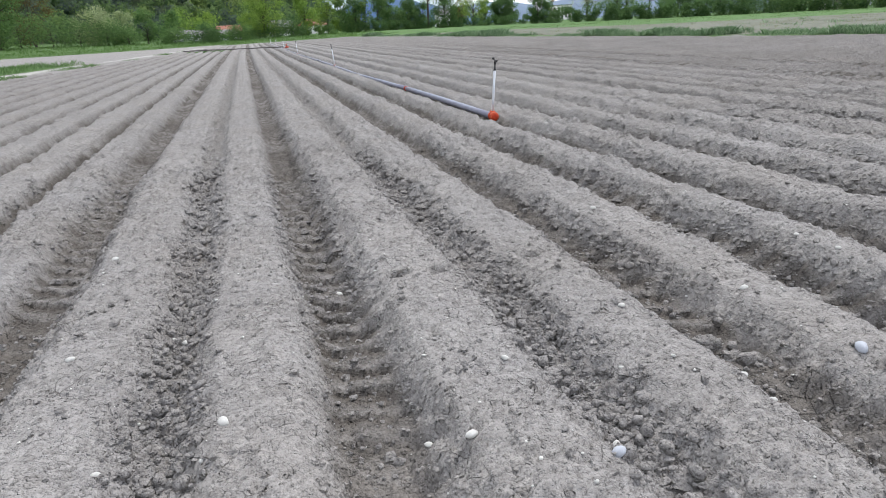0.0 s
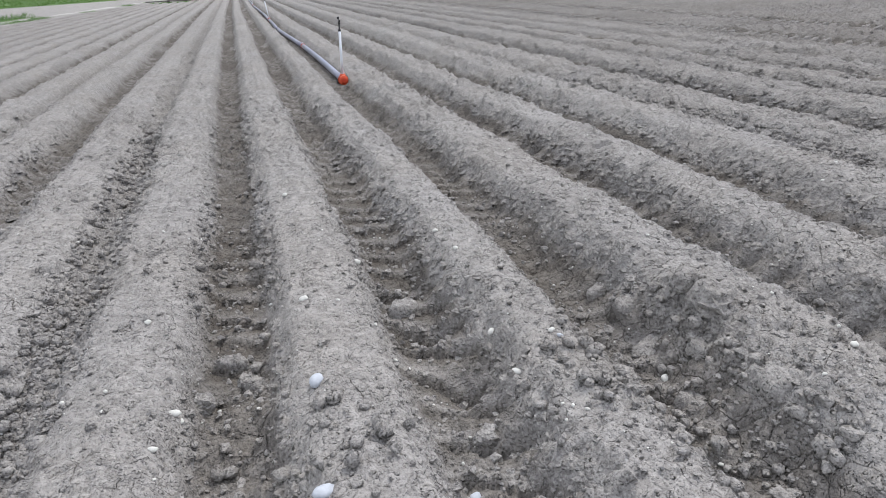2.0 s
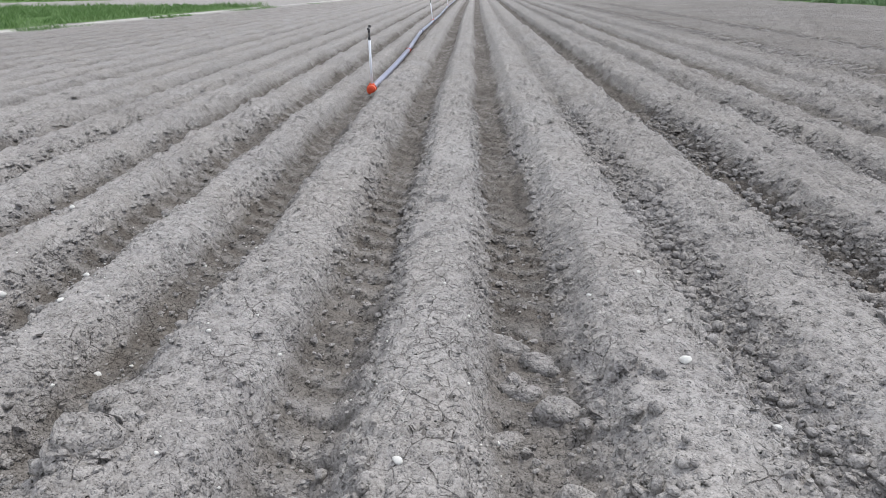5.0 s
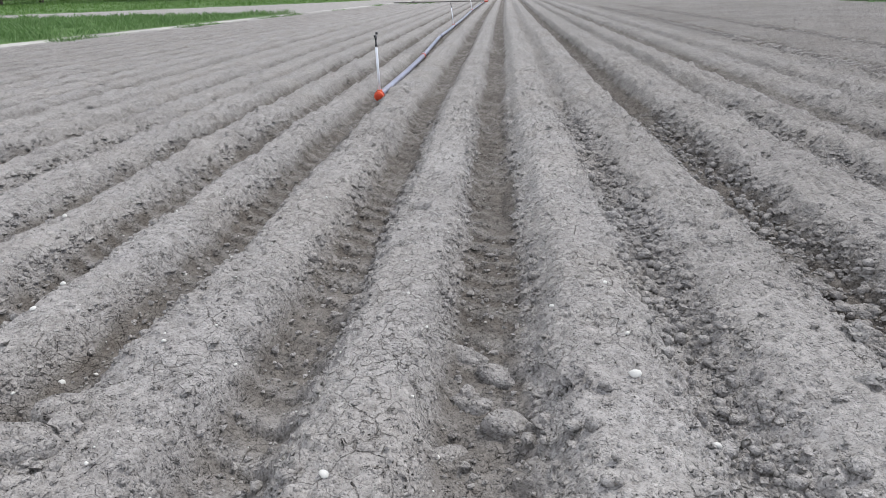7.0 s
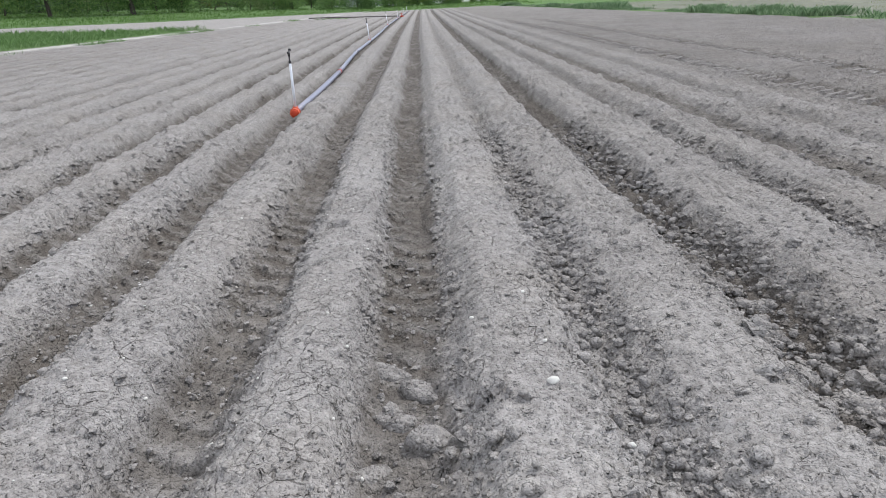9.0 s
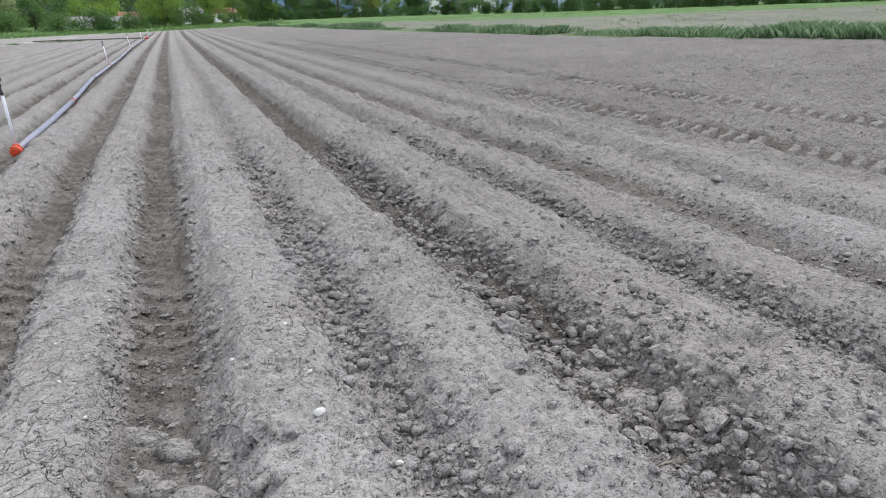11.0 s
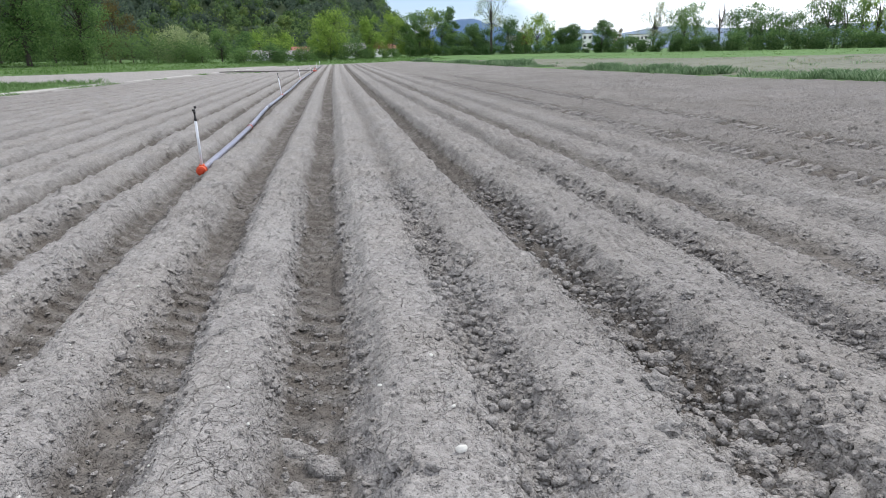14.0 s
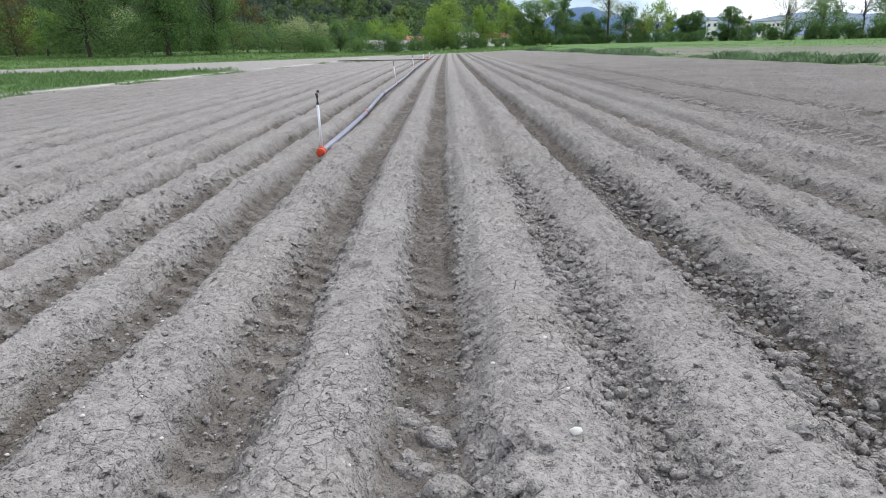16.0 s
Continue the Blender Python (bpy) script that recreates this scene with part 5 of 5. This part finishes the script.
# ---- buildings beyond the trees ----
def building(name, az, d, w, dep, h, wall, roof, label, gable=0.0, rows=1, cols=4, turn=0.0, category="house", lift=0.0):
    x, y, z = spot(az, d)
    ob = thing(name, pose(x, y, z + lift - 0.3, 0, 0, -az + turn), label, category)
    part("wall", box(w, dep, h, (0, 0, h / 2), 0.02), wall, ob, "", False)
    if gable:
        bm = bmesh.new()
        e = 0.5
        v = [bm.verts.new(q) for q in ((-w / 2 - e, -dep / 2 - e, h - 0.2), (w / 2 + e, -dep / 2 - e, h - 0.2), (w / 2 + e, dep / 2 + e, h - 0.2), (-w / 2 - e, dep / 2 + e, h - 0.2), (-w / 2 - e, 0, h + gable), (w / 2 + e, 0, h + gable))]
        for q in ((0, 1, 5, 4), (2, 3, 4, 5), (3, 0, 4), (1, 2, 5), (3, 2, 1, 0)):
            bm.faces.new([v[k] for k in q])
        part("roof", bm, roof, ob, "", False)
    else:
        part("roof", box(w + 0.5, dep + 0.5, 0.35, (0, 0, h + 0.18), 0.03), roof, ob, "", False)
    for r in range(rows):
        for c in range(cols):
            px, pz = -w / 2 + w * (c + 0.5) / cols, h * (r + 0.55) / rows
            win = part("window", box(w / cols * 0.5, 0.12, h / rows * 0.42, (px, -dep / 2 - 0.05, pz), 0.01), WINFRAME, ob, "", False)
            part("pane", box(w / cols * 0.42, 0.06, h / rows * 0.34, (px, -dep / 2 - 0.10, pz)), PANE, win, "", False)
    return ob


building("house", px16(741), 205, 6, 6, 2.6, WHITEWALL, REDROOF, "white house with a red tiled roof behind trees", 1.5, 1, 3, 8)
building("shed", px16(716), 200, 10, 6, 2.0, GREYWALL, GREYROOF, "long low grey shed behind bushes", 1.0, 1, 2, -4, "shed")
building("shed", px16(672), 200, 9, 6, 2.2, GREYWALL, GREYROOF, "grey shed with a grey roof behind bushes", 0.9, 1, 2, 4, "shed")
building("house", px16(880), 210, 7, 7, 2.8, WHITEWALL, REDROOF, "white gabled house seen between trees", 1.6, 1, 3, 60)
building("house", px16(828), 215, 6, 6, 3.2, WHITEWALL, GREYROOF, "pale house seen between trees", 1.6, 1, 3, 20)
building("house", px16(1128), 240, 8, 7, 4.6, WHITEWALL, GREYROOF, "white house seen between trees", 1.4, 2, 3, 10)
building("factory", px16(1258), 420, 6, 8, 9.5, WHITEWALL, GREYROOF, "white industrial block beyond the trees", 0, 2, 2, 0, "factory")
building("factory", px16(1316), 400, 5, 6, 9.5, WHITEWALL, GREYROOF, "tall white industrial tower beyond the trees", 0, 3, 2, 0, "factory")
building("factory", px16(1362), 380, 12, 12, 7.5, WHITEWALL, GREYROOF, "pale factory hall beyond the hedge", 0, 2, 6, 0, "factory")
building("office_block", px12(1462), 330, 11, 12, 17, DARKWALL, GREYROOF, "dark blue office block beyond the hedge", 0, 4, 4, 0, "office block")
building("factory", px12(1535), 320, 24, 14, 12, WHITEWALL, GREYROOF, "white industrial hall beyond the hedge", 0, 3, 8, 0, "factory")
building("factory", px12(1340), 300, 60, 14, 5.5, GREYWALL, GREYROOF, "long low grey hall beyond the hedge", 0, 1, 16, 0, "factory")
